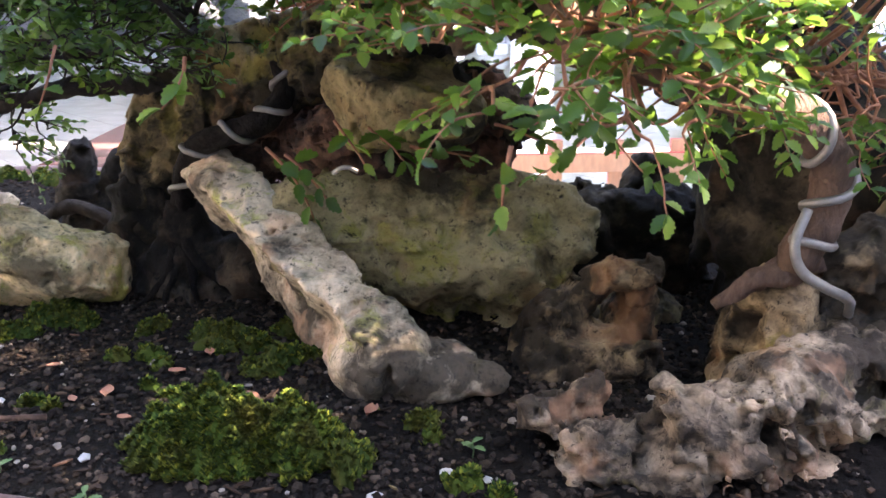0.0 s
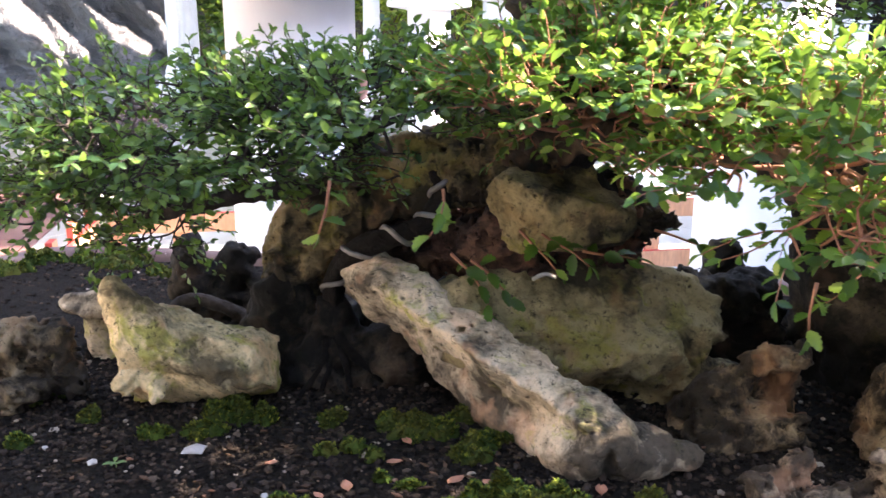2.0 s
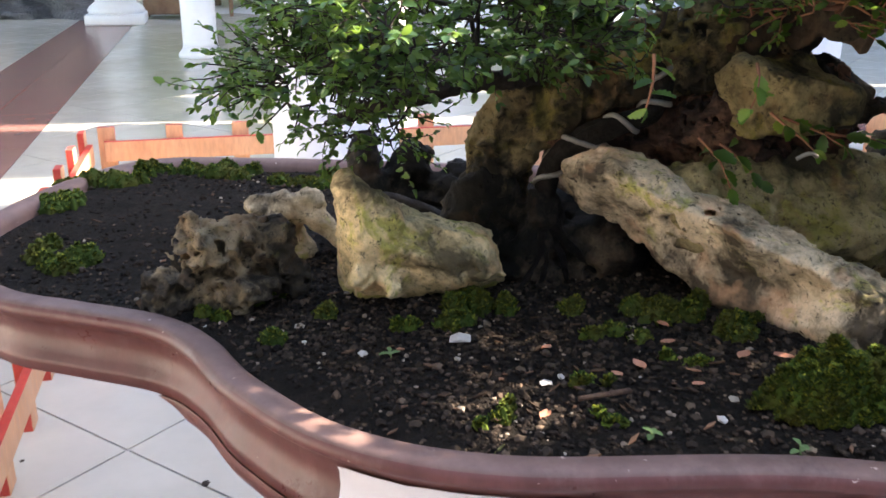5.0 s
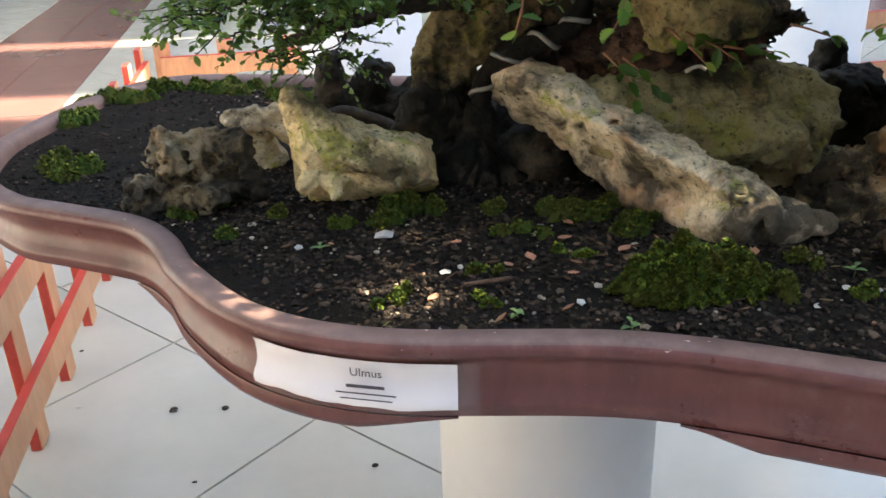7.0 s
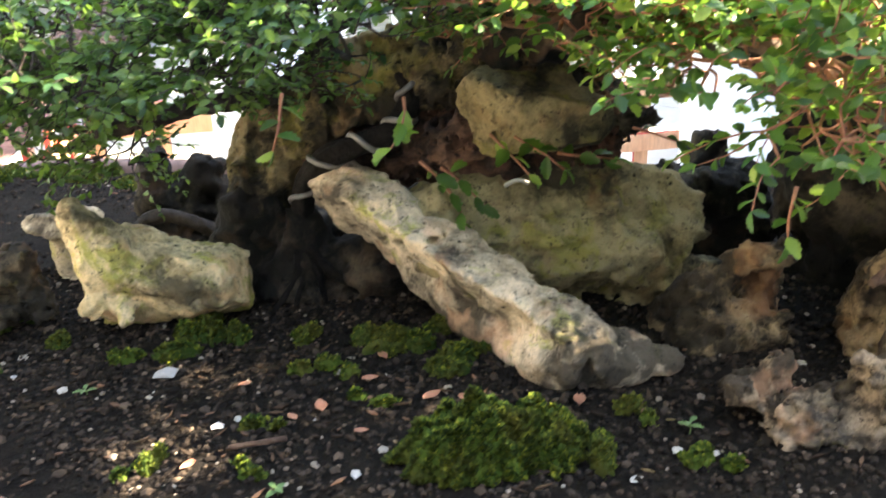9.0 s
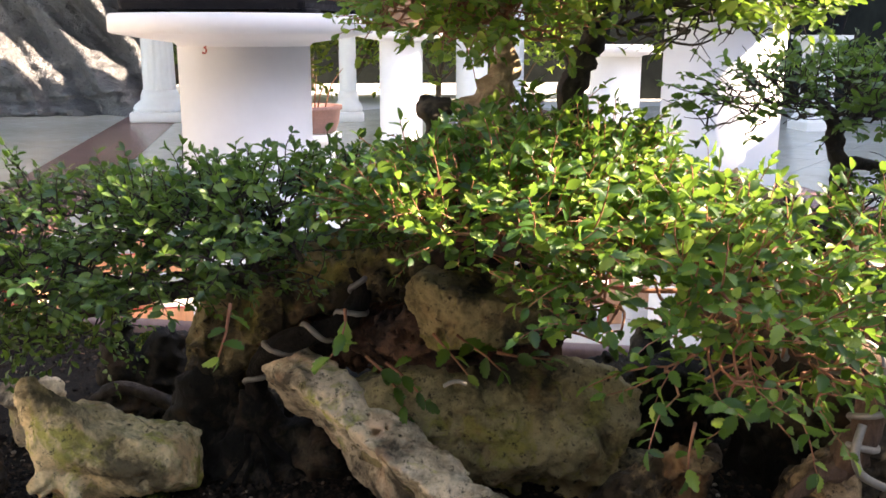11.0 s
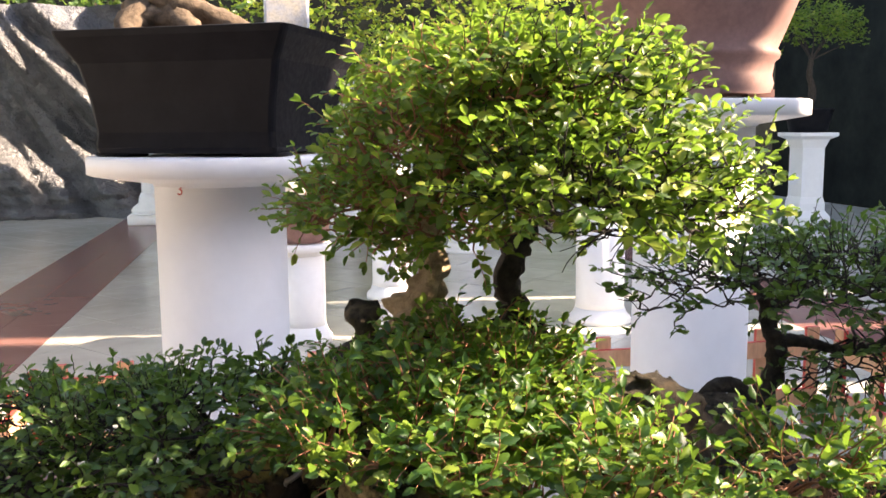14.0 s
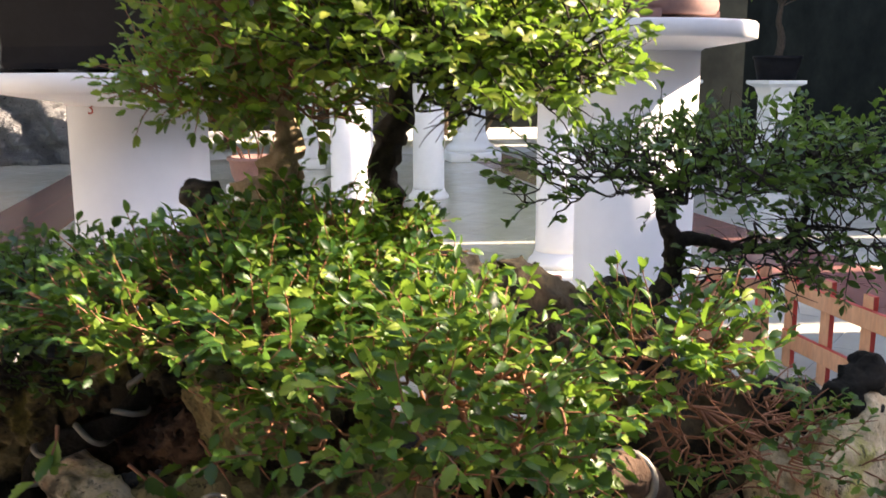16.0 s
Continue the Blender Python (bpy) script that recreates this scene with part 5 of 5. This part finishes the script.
def lettering(text, at, rot, size, mat, parent):
    cu = bpy.data.curves.new("lettering", "FONT")
    cu.body, cu.size, cu.align_x, cu.extrude = text, size, "CENTER", 0.0002
    cu.materials.append(mat)
    ob = new("lettering", cu)
    ob.matrix_world = pose(*at, *rot)
    m = ob.matrix_world.copy()
    under(ob, parent)
    ob.matrix_basis = m
    return ob


lettering("3", (-0.4425, 2.4425, 1.332), (90, 0, -32), 0.045, REDINK, p1)

# ---- other pots ----
def square_pot():
    t = thing("square_pot", (-0.33, 2.60, 1.435), "black rectangular bonsai pot with flared rim", "pot")
    prof = [(0.30, 1.445), (0.305, 1.46), (0.30, 1.50), (0.31, 1.58), (0.335, 1.68), (0.38, 1.745), (0.385, 1.762), (0.37, 1.765), (0.34, 1.765)]
    vs, fs = [], []
    for h, z in prof:
        for x, y in ((-1, -1), (1, -1), (1, 1), (-1, 1)):
            for a in range(4):
                w = math.atan2(y, x) + (a - 1.5) * 0.42
                vs.append((-0.33 + x * (h - 0.02) + 0.02 * math.cos(w), 2.60 + (y * (h * 0.8 - 0.02) + 0.02 * math.sin(w)), z))
    for i in range(len(prof) - 1):
        for k in range(16):
            fs.append((i * 16 + k, i * 16 + (k + 1) % 16, (i + 1) * 16 + (k + 1) % 16, (i + 1) * 16 + k))
    fs += [tuple(range(15, -1, -1))]
    turned = Matrix.Translation((-0.33, 2.60, 0)) @ Matrix.Rotation(radians(-24), 4, "Z") @ Matrix.Diagonal((0.86, 0.98, 1, 1)) @ Matrix.Translation((0.33, -2.60, 0))
    body_mesh = build("body", vs, fs, BLACKPOT, False)
    body_mesh.transform(turned)
    part("body", body_mesh, t)
    for x in (-0.25, 0.25):
        for y in (-0.18, 0.18):
            foot_mesh = build("foot", *box((-0.33 + x - 0.06, 2.60 + y - 0.05, 1.436), (-0.33 + x + 0.06, 2.60 + y + 0.05, 1.447), 0.003), BLACKPOT)
            foot_mesh.transform(turned)
            part("foot", foot_mesh, t)
    bed, bf = [], []
    for i in range(15):
        for j in range(13):
            x, y = -0.33 + (i / 14 - 0.5) * 0.70, 2.60 + (j / 12 - 0.5) * 0.56
            bed.append((x, y, 1.752 + 0.012 * noise.noise((x * 20, y * 20, 0))))
    bf = [(i * 13 + j, (i + 1) * 13 + j, (i + 1) * 13 + j + 1, i * 13 + j + 1) for i in range(14) for j in range(12)]
    bed_mesh = build("pot_soil", bed, bf, SOIL)
    bed_mesh.transform(turned)
    tagged(new("pot_soil", bed_mesh), "dark soil filling the black pot", "soil", kind="stuff")
    b = thing("thick_bonsai", (-0.48, 2.60, 1.755), "thick pale surface-rooted bonsai trunk in the black pot", "bonsai tree")
    part("trunk", build("trunk", *tube(smooth_path([(-0.50, 2.60, 1.72), (-0.50, 2.60, 1.80), (-0.49, 2.6, 1.9), (-0.50, 2.62, 2.1), (-0.44, 2.62, 2.3)], 5), list(np.interp(np.arange(21), (0, 5, 10, 20), (.115, .085, .078, .05))), 16, 0.6), BARK), b)
    for k, q in enumerate(([(-0.49, 2.56, 1.86), (-0.40, 2.52, 1.83), (-0.30, 2.50, 1.79), (-0.20, 2.48, 1.745)], [(-0.48, 2.56, 1.82), (-0.42, 2.48, 1.79), (-0.37, 2.43, 1.745)], [(-0.53, 2.56, 1.82), (-0.56, 2.50, 1.78), (-0.57, 2.46, 1.745)])):
        part("surface_root", build("surface_root", *tube(smooth_path(q, 5), list(np.linspace(.048, .02, 5 * (len(q) - 1) + 1)), 12, 0.5), BARK), b)
    fo = Foliage(31)
    fo.pad((-0.44, 2.62, 2.5), (.45, .4, .16), 160, (-0.44, 2.62, 2.28), leaf=.03, length=(.06, .12), thick=.014)
    part("branchwork", fo.twigs(BARK), b, kind="stuff")
    part("crown", fo.crown(LEAF_DARK), b, kind="stuff")
    s = thing("photo_card", (-0.145, 2.45, 1.75), "small framed photo card standing in the soil", "sign")
    card = part("card", build("card", *box((-0.205, 2.448, 1.745), (-0.085, 2.452, 1.895), 0.0015), PAPER), s)
    part("print", build("print", *box((-0.198, 2.4465, 1.772), (-0.092, 2.4478, 1.888), 0), PHOTO, False), card, "faded pale landscape print")


square_pot()


def round_pot():
    x, y = 1.12, 2.70
    t = thing("terracotta_pot", (x, y, 1.585), "large round terracotta pot with raised bands", "pot")
    part("body", build("body", *lathe([(0.20, 1.60), (0.262, 1.605), (0.268, 1.635), (0.262, 1.66), (0.268, 1.70), (0.282, 1.712), (0.285, 1.728), (0.275, 1.742), (0.30, 1.80), (0.355, 1.95), (0.39, 2.07), (0.41, 2.08), (0.41, 2.12), (0.38, 2.12), (0.36, 2.06)], x, y, 64), TERRACOTTA), t)
    part("soil_fill", build("soil_fill", *lathe([(0.372, 2.06), (0.30, 2.066), (0.15, 2.07), (0.0, 2.072)], x, y), SOIL), t, "dark potting soil")
    for a in (20, 110, 200, 290):
        w = radians(a - 40)
        c, s = math.cos(w), math.sin(w)
        piece = [(0.185, -0.07), (0.262, -0.075), (0.272, 0), (0.262, 0.075), (0.185, 0.07)]
        v, f2 = slab([(x + c * p - s * q, y + s * p + c * q) for p, q in piece], 1.585, 1.615)
        part("foot", build("foot", v, f2, TERRACOTTA, False), t)


round_pot()
glazed = thing("glazed_pot", (0.78, 7.8, 1.39), "large dark brown glazed pot on a white pedestal", "pot")
part("body", build("body", *lathe([(0.16, 1.391), (0.20, 1.40), (0.25, 1.52), (0.28, 1.72), (0.27, 1.88), (0.24, 1.96), (0.27, 1.99), (0.27, 2.02), (0.22, 2.02), (0.20, 1.96), (0.0, 1.96)], 0.78, 7.8, 40), CRATEWOOD), glazed)
bowl = thing("reddish_bowl", (-0.03, 6.3, 0.70), "reddish oval bowl pot with dry grass", "pot")
part("body", build("body", *lathe([(0.10, 0.702), (0.15, 0.71), (0.175, 0.78), (0.185, 0.86), (0.20, 0.865), (0.20, 0.89), (0.17, 0.89), (0.15, 0.86), (0.0, 0.865)], -0.03, 6.3), TERRACOTTA), bowl)
rr = np.random.RandomState(3)
for i in range(7):
    a, l = rr.uniform(-.1, .1), rr.uniform(.12, .3)
    part("grass_stem", build("grass_stem", *tube(smooth_path([(-.03 + a, 6.3, .86), (-.03 + a * 1.6, 6.28, .86 + l * .6), (-.03 + a * 2.6, 6.26, .86 + l)], 3), [.006, .005, .005, .004, .004, .003, .002], 5), TWIG), bowl)


# ---- columns ----
def column(name, x, y, w, h, label, fluted=True, mat=PAINT):
    t = thing(name, (x, y, 0), label, "column", "white columns")
    hw = w / 2
    part("plinth", build("plinth", *box((x - hw * 1.7, y - hw * 1.7, 0), (x + hw * 1.7, y + hw * 1.7, 0.16), 0.02), mat), t)
    part("base", build("base", *lathe([(hw * 1.6, 0.155), (hw * 1.68, 0.20), (hw * 1.55, 0.26), (hw * 1.2, 0.32), (hw * 1.2, 0.38), (hw * 1.06, 0.48)], x, y, 40), mat), t)
    sides, vs, fs = 80, [], []
    for z, k in ((0.46, 1.0), (0.7, 1.0), (h - 0.5, 0.93), (h - 0.3, 1.0)):
        for i in range(sides):
            a = 2 * math.pi * i / sides
            r = hw * k * (1 - (0.06 if fluted else 0.0) * (0.5 + 0.5 * math.cos(a * 16)))
            vs.append((x + r * math.cos(a), y + r * math.sin(a), z))
    for i in range(3):
        fs += [(i * sides + q, i * sides + (q + 1) % sides, (i + 1) * sides + (q + 1) % sides, (i + 1) * sides + q) for q in range(sides)]
    part("shaft", build("shaft", vs, fs, mat), t)
    part("capital", build("capital", *lathe([(hw * 0.95, h - 0.35), (hw * 1.2, h - 0.2), (hw * 1.5, h - 0.12), (hw * 1.5, h)], x, y, 40), mat), t)


column("column", -2.12, 14.9, 0.50, 2.6, "white fluted column standing at the terrace edge")
column("column", 3.6, 15.2, 0.52, 2.6, "white fluted column standing at the terrace edge")
column("column", 0.80, 14.4, 0.27, 2.2, "slender white column at the terrace edge", False)


def square_pedestal(x, y, w, h):
    t = thing("square_pedestal", (x, y, 0), "white square pedestal with flared top and foot", "pedestal", "white square pedestals")

    def block(name, prof):
        vs = [(x + sx * w / 2 * k, y + sy * w / 2 * k, z) for k, z in prof for sx, sy in ((-1, -1), (1, -1), (1, 1), (-1, 1))]
        n = len(prof)
        fs = [(4 * i + q, 4 * i + (q + 1) % 4, 4 * i + 4 + (q + 1) % 4, 4 * i + 4 + q) for i in range(n - 1) for q in range(4)]
        part(name, build(name, vs, fs + [(4 * n - 4, 4 * n - 3, 4 * n - 2, 4 * n - 1), (3, 2, 1, 0)], PAINT, False), t)

    block("foot", ((1.5, 0), (1.5, 0.12), (1.15, 0.22), (1.15, 0.32), (1.02, 0.42)))
    block("shaft", ((1.0, 0.415), (1.0, h - 0.22)))
    block("cap", ((1.02, h - 0.222), (1.25, h - 0.1), (1.75, h - 0.05), (1.75, h)))


square_pedestal(7.5, 12.2, 0.35, 1.36)
square_pedestal(7.0, 14.5, 0.40, 1.36)


def potted_tree(x, y, z):
    """A clipped flat-headed tree in a dark pot."""
    p = thing("dark_pot", (x, y, z), "black round pot on a white square pedestal", "pot")
    part("body", build("body", *lathe([(0.20, z + 0.001), (0.27, z + 0.01), (0.31, z + 0.20), (0.33, z + 0.30), (0.35, z + 0.31), (0.35, z + 0.35), (0.30, z + 0.35), (0.28, z + 0.31), (0.0, z + 0.32)], x, y, 32), BLACKPOT), p)
    t = thing("clipped_tree", (x, y, z + 0.31), "small clipped tree with a flat green head", "tree")
    fo = Foliage(97)
    fo.pad((x - 0.05, y, z + 1.45), (0.62, 0.55, 0.34), 420, (x, y, z + 1.05), low=-.5, leaf=.06, length=(.10, .20), thick=.014, limbs=8)
    part("trunk", build("trunk", *tube(smooth_path([(x, y, z + 0.30), (x + 0.04, y, z + 0.6), (x - 0.02, y, z + 0.85), (x, y, z + 1.1)], 5), list(np.linspace(.06, .035, 16)), 10, 0.4), BARK_DARK), t)
    part("branchwork", fo.twigs(BARK_DARK), t, kind="stuff")
    # Crown takes the leaf copy with sunlight in its colour.
    part("crown", fo.crown(LEAF_TOP), t, kind="stuff")


potted_tree(7.5, 12.2, 1.36)


# ---- low fence ----
def fence(name, a, b, posts, label):
    a, b = Vector((*a, 0)), Vector((*b, 0))
    t = thing(name, tuple(a), label, "fence", "low wooden fences")
    d = (b - a).normalized()
    nrm = Vector((-d.y, d.x, 0))
    length = (b - a).length

    def plank(nm, s0, s1, z0, z1, n0, n1):
        v, f2 = box((s0, n0, z0), (s1, n1, z1), 0.002)
        me = build(nm, [a + d * p[0] + nrm * p[1] + Vector((0, 0, p[2])) for p in v], f2, PINE, False)
        me.materials.append(REDPAINT)
        for poly in me.polygons:
            n2 = poly.normal
            if (nm == "picket" and abs(n2.dot(nrm)) < 0.5) or (nm == "rail" and n2.z > 0.5):
                poly.material_index = 1
        part(nm, me, t)

    for z in (0.11, 0.36):
        plank("rail", 0.02, length - 0.02, z, z + 0.085, -0.012, 0.012)
    for i in range(posts):
        s = 0.03 + (length - 0.06) * i / (posts - 1)
        plank("picket", s - 0.034, s + 0.034, 0.0, 0.50, -0.040, -0.0125)


fence("low_fence", (-1.205, 3.90), (-1.205, 0.2), 13, "low orange slatted wooden fence with red-painted edges")
fence("low_fence", (2.45, 3.93), (-1.175, 3.93), 14, "low orange slatted wooden fence with red-painted edges")
fence("low_fence", (2.50, 0.4), (2.50, 3.90), 13, "low orange slatted wooden fence with red-painted edges")

# ---- debris on the floor ----
for i, (x, y) in enumerate(((-1.17, 1.88), (-0.80, 1.80), (-0.85, 1.52), (-0.93, 1.82), (-1.32, 2.31), (-1.22, 2.17), (-0.77, 1.96), (-0.45, 1.50), (-0.62, 1.80), (0.05, 1.30))):
    r = 0.010 + 0.004 * math.sin(i * 2.3)
    v, f2 = pebble((x, y, 0.002), r, 0.22)
    tagged(new("dry_flake", build("dry_flake", v, f2, BARK_DARK if i % 4 else CHALK, False)), "small dry flake of debris on the tiles", "debris", "debris on the floor")

# ---- label on the tray ----
lab = thing("paper_label", (-0.5, 0.56, 0.80), "white printed paper label taped onto the tray", "label")


def wall_strip(i0, i1, z0, z1, off, mat, name, steps=4, crumple=0.0026):
    vs, fs = [], []
    for j in range(steps + 1):
        z = z0 + (z1 - z0) * j / steps
        o = float(np.interp(z, (0.789, 0.795, 0.800, 0.805, 0.811, 0.826, 0.843, 0.853), (0.013, 0.014, 0.011, 0.012, 0.017, 0.021, 0.019, 0.012)))
        for i in range(i0, i1 + 1):
            c = crumple * noise.noise((i * 0.9, j * 1.3, 5))
            vs.append(ring_point(i, o - off - abs(c), z + (0.004 * noise.noise((i * 0.4, 2, 0)) if j == 0 else 0)))
    w = i1 - i0 + 1
    fs = [(j * w + i, j * w + i + 1, (j + 1) * w + i + 1, (j + 1) * w + i) for j in range(steps) for i in range(w - 1)]
    return build(name, vs, fs, mat)


I0, I1 = 14 * 12 + 8, 16 * 12
paper = part("paper", wall_strip(I0, I1, 0.796, 0.845, 0.0025, PAPER, "paper", 8), lab)
part("tape", wall_strip(I0 - 1, I1, 0.791, 0.849, 0.0045, TAPE, "tape", 8, 0.002), lab, "clear shiny adhesive tape")
im = (I0 + I1) // 2 - 3
tx, ty, _ = (np.array(ring_point(im - 3, 0, 0)) - np.array(ring_point(im + 3, 0, 0)))
yaw = math.degrees(math.atan2(ty, tx))
lettering("Ulmus", ring_point(im, 0.0135, 0.8285), (90, 0, yaw), 0.0125, INK, paper)
for z, l, w in ((0.8195, 0.019, 0.0017), (0.8115, 0.030, 0.0007), (0.8050, 0.026, 0.0006)):
    c = np.array(ring_point(im, 0.010, z))
    dx = np.array((tx, ty, 0)) / math.hypot(tx, ty)
    v, f2 = slab([(-l, -w), (l, -w), (l, w), (-l, w)], 0, 0.0005)
    nrm = np.array((dx[1], -dx[0], 0))
    part("text_bar", build("text_bar", [tuple(c + dx * p[0] + np.array((0, 0, p[1])) + nrm * p[2]) for p in v], f2, INK, False), paper)

# ---- far surroundings ----
tagged(new("ground", build("ground", *box((-400, -400, -0.5), (400, 400, -0.29), 0), LAWN, False)), "dry grassy ground round the terrace", "ground", kind="structure")


def tarp():
    vs, fs, nx, nz = [], [], 260, 90
    for i in range(nx + 1):
        for j in range(nz + 1):
            x, z = -14 + 11.6 * i / nx, 3.6 * j / nz
            y = 16.6 + 0.42 * noise.noise((x * 1.0 + z * 1.1, z * 0.3, 0)) + 0.36 * noise.noise((x * 2.4 + z * 1.9, z * 0.5, 4)) + 0.13 * noise.noise((x * 5 + z * 3.2, z * 1.6, 8))
            low = 1 / (1 + math.exp((z - 0.75) * 9))
            y += low * (0.30 * noise.noise((x * 0.5, z * 5.0, 12)) + 0.12 * noise.noise((x * 1.4, z * 11, 15)) - 0.35) - 0.4 * math.exp(-z * 3)
            vs.append((x, y, z))
    fs = [(i * (nz + 1) + j, (i + 1) * (nz + 1) + j, (i + 1) * (nz + 1) + j + 1, i * (nz + 1) + j + 1) for i in range(nx) for j in range(nz)]
    tagged(new("plastic_sheet", build("plastic_sheet", vs, fs, TARP)), "black wrinkled plastic sheet hung as a screen", "sheet")


def stack(x0, x1, y, legs, z0, z1, label):
    """A brown crate on legs with a soft yellow cloth laid over it."""
    t = thing("covered_crate", ((x0 + x1) / 2, y, 0), label, "crate", "crates at the terrace edge")
    part("body", build("body", *box((x0, y - .28, legs), (x1, y + .28, z0), 0.02), CRATEWOOD, False), t)
    vs, fs, n = [], [], 16
    for i in range(n + 1):
        for k in range(n + 1):
            u, w = i / n * 2 - 1, k / n * 2 - 1
            e = max(abs(u), abs(w))
            z = z1 - (z1 - z0 + 0.08) * max(0, (e - 0.72) / 0.28) ** 1.6 + 0.03 * noise.noise((u * 3, w * 3, x0))
            vs.append(((x0 + x1) / 2 + u * ((x1 - x0) / 2 + 0.03), y + w * 0.31, z))
    fs = [(i * (n + 1) + k, (i + 1) * (n + 1) + k, (i + 1) * (n + 1) + k + 1, i * (n + 1) + k + 1) for i in range(n) for k in range(n)]
    part("cloth", build("cloth", vs, fs, YELLOW), t, "yellow cloth cover")
    for q in (x0 + .04, x1 - .04):
        for w in (-.24, .24):
            part("leg", build("leg", *box((q - .03, y + w - .03, 0), (q + .03, y + w + .03, legs), 0.004), CRATEWOOD, False), t)


stack(-1.78, -1.12, 15.9, 0.06, 0.46, 0.62, "brown crate under a sunlit yellow cloth")
stack(-1.02, -0.36, 16.1, 0.62, 1.05, 1.22, "raised brown crate under a sunlit yellow cloth")


tarp()


def shrub(name, x, y, z, rx, ry, rz, count, leaf, seed, mat, label):
    t = thing(name, (x, y, 0), label, "shrub", "shrubs beyond the terrace")
    fo = Foliage(seed)
    fo.pad((x, y, z), (rx, ry, rz), count, (x, y, max(z - rz, 0.1)), low=-.8, leaf=leaf, length=(leaf * 2, leaf * 4), thick=.03, ragged=.6, limbs=6, fill=(0.35, 1.0))
    part("stem", build("stem", *tube([(x, y, -0.29), (x, y, max(z - rz, 0.1) + 0.1)], .06, 9, .3), BARK), t)
    part("branchwork", fo.twigs(BARK), t, kind="stuff")
    part("crown", fo.crown(mat, "crown"), t, kind="stuff")


SHRUBS = [(-2.2, 19, 1.6, 1.3), (-0.6, 18.6, 1.5, 1.3), (1.2, 19, 1.8, 1.5), (3.0, 18.8, 1.7, 1.4), (4.8, 19, 1.7, 1.5), (-3.6, 21, 4.2, 2.2), (0.5, 22, 4.6, 2.4), (4.6, 22, 4.8, 2.5), (-8, 21, 4.6, 2.6), (-12, 21, 4.6, 2.6)]
# Bright shrubs get the sunlit leaf colour, the rest the dark one.
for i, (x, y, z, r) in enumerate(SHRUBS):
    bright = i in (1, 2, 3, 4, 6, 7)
    shrub("shrub", x, y, z, r, r * 0.7, min(z, r), 520, 0.15, 80 + i, HEDGE if bright else LEAF_DARK, "shrub beyond the terrace, sunlight put into its yellow-green" if bright else "dark green shrub beyond the terrace")
tagged(new("wall_north", build("wall_north", *box((-30, 25, -0.3), (40, 25.4, 9), 0), NETTING, False)), "distant dark shade-net screen behind the shrubs", "wall", kind="structure")
tagged(new("wall_north", build("wall_north", *box((6.6, 18.5, -0.3), (34, 18.8, 8), 0), NETTING, False)), "dark shade-net screen behind the terrace", "wall", kind="structure")

# ---- floor tiles ----
near, far_pale, far_red = lay_floor()
for q, m in near:
    part("tile", build("tile", *slab(q, -0.008, 0.0), m, False), floor_ob)
for nm, lst, m, lb in (("paving", far_pale, TILE, "pale diagonal floor tiles"), ("red_band", far_red, REDTILE, "band of red floor tiles")):
    part(nm, build(nm, *join(*[slab(q, -0.008, 0.0) for q, _ in lst]), m, False), floor_ob, lb, "stuff")
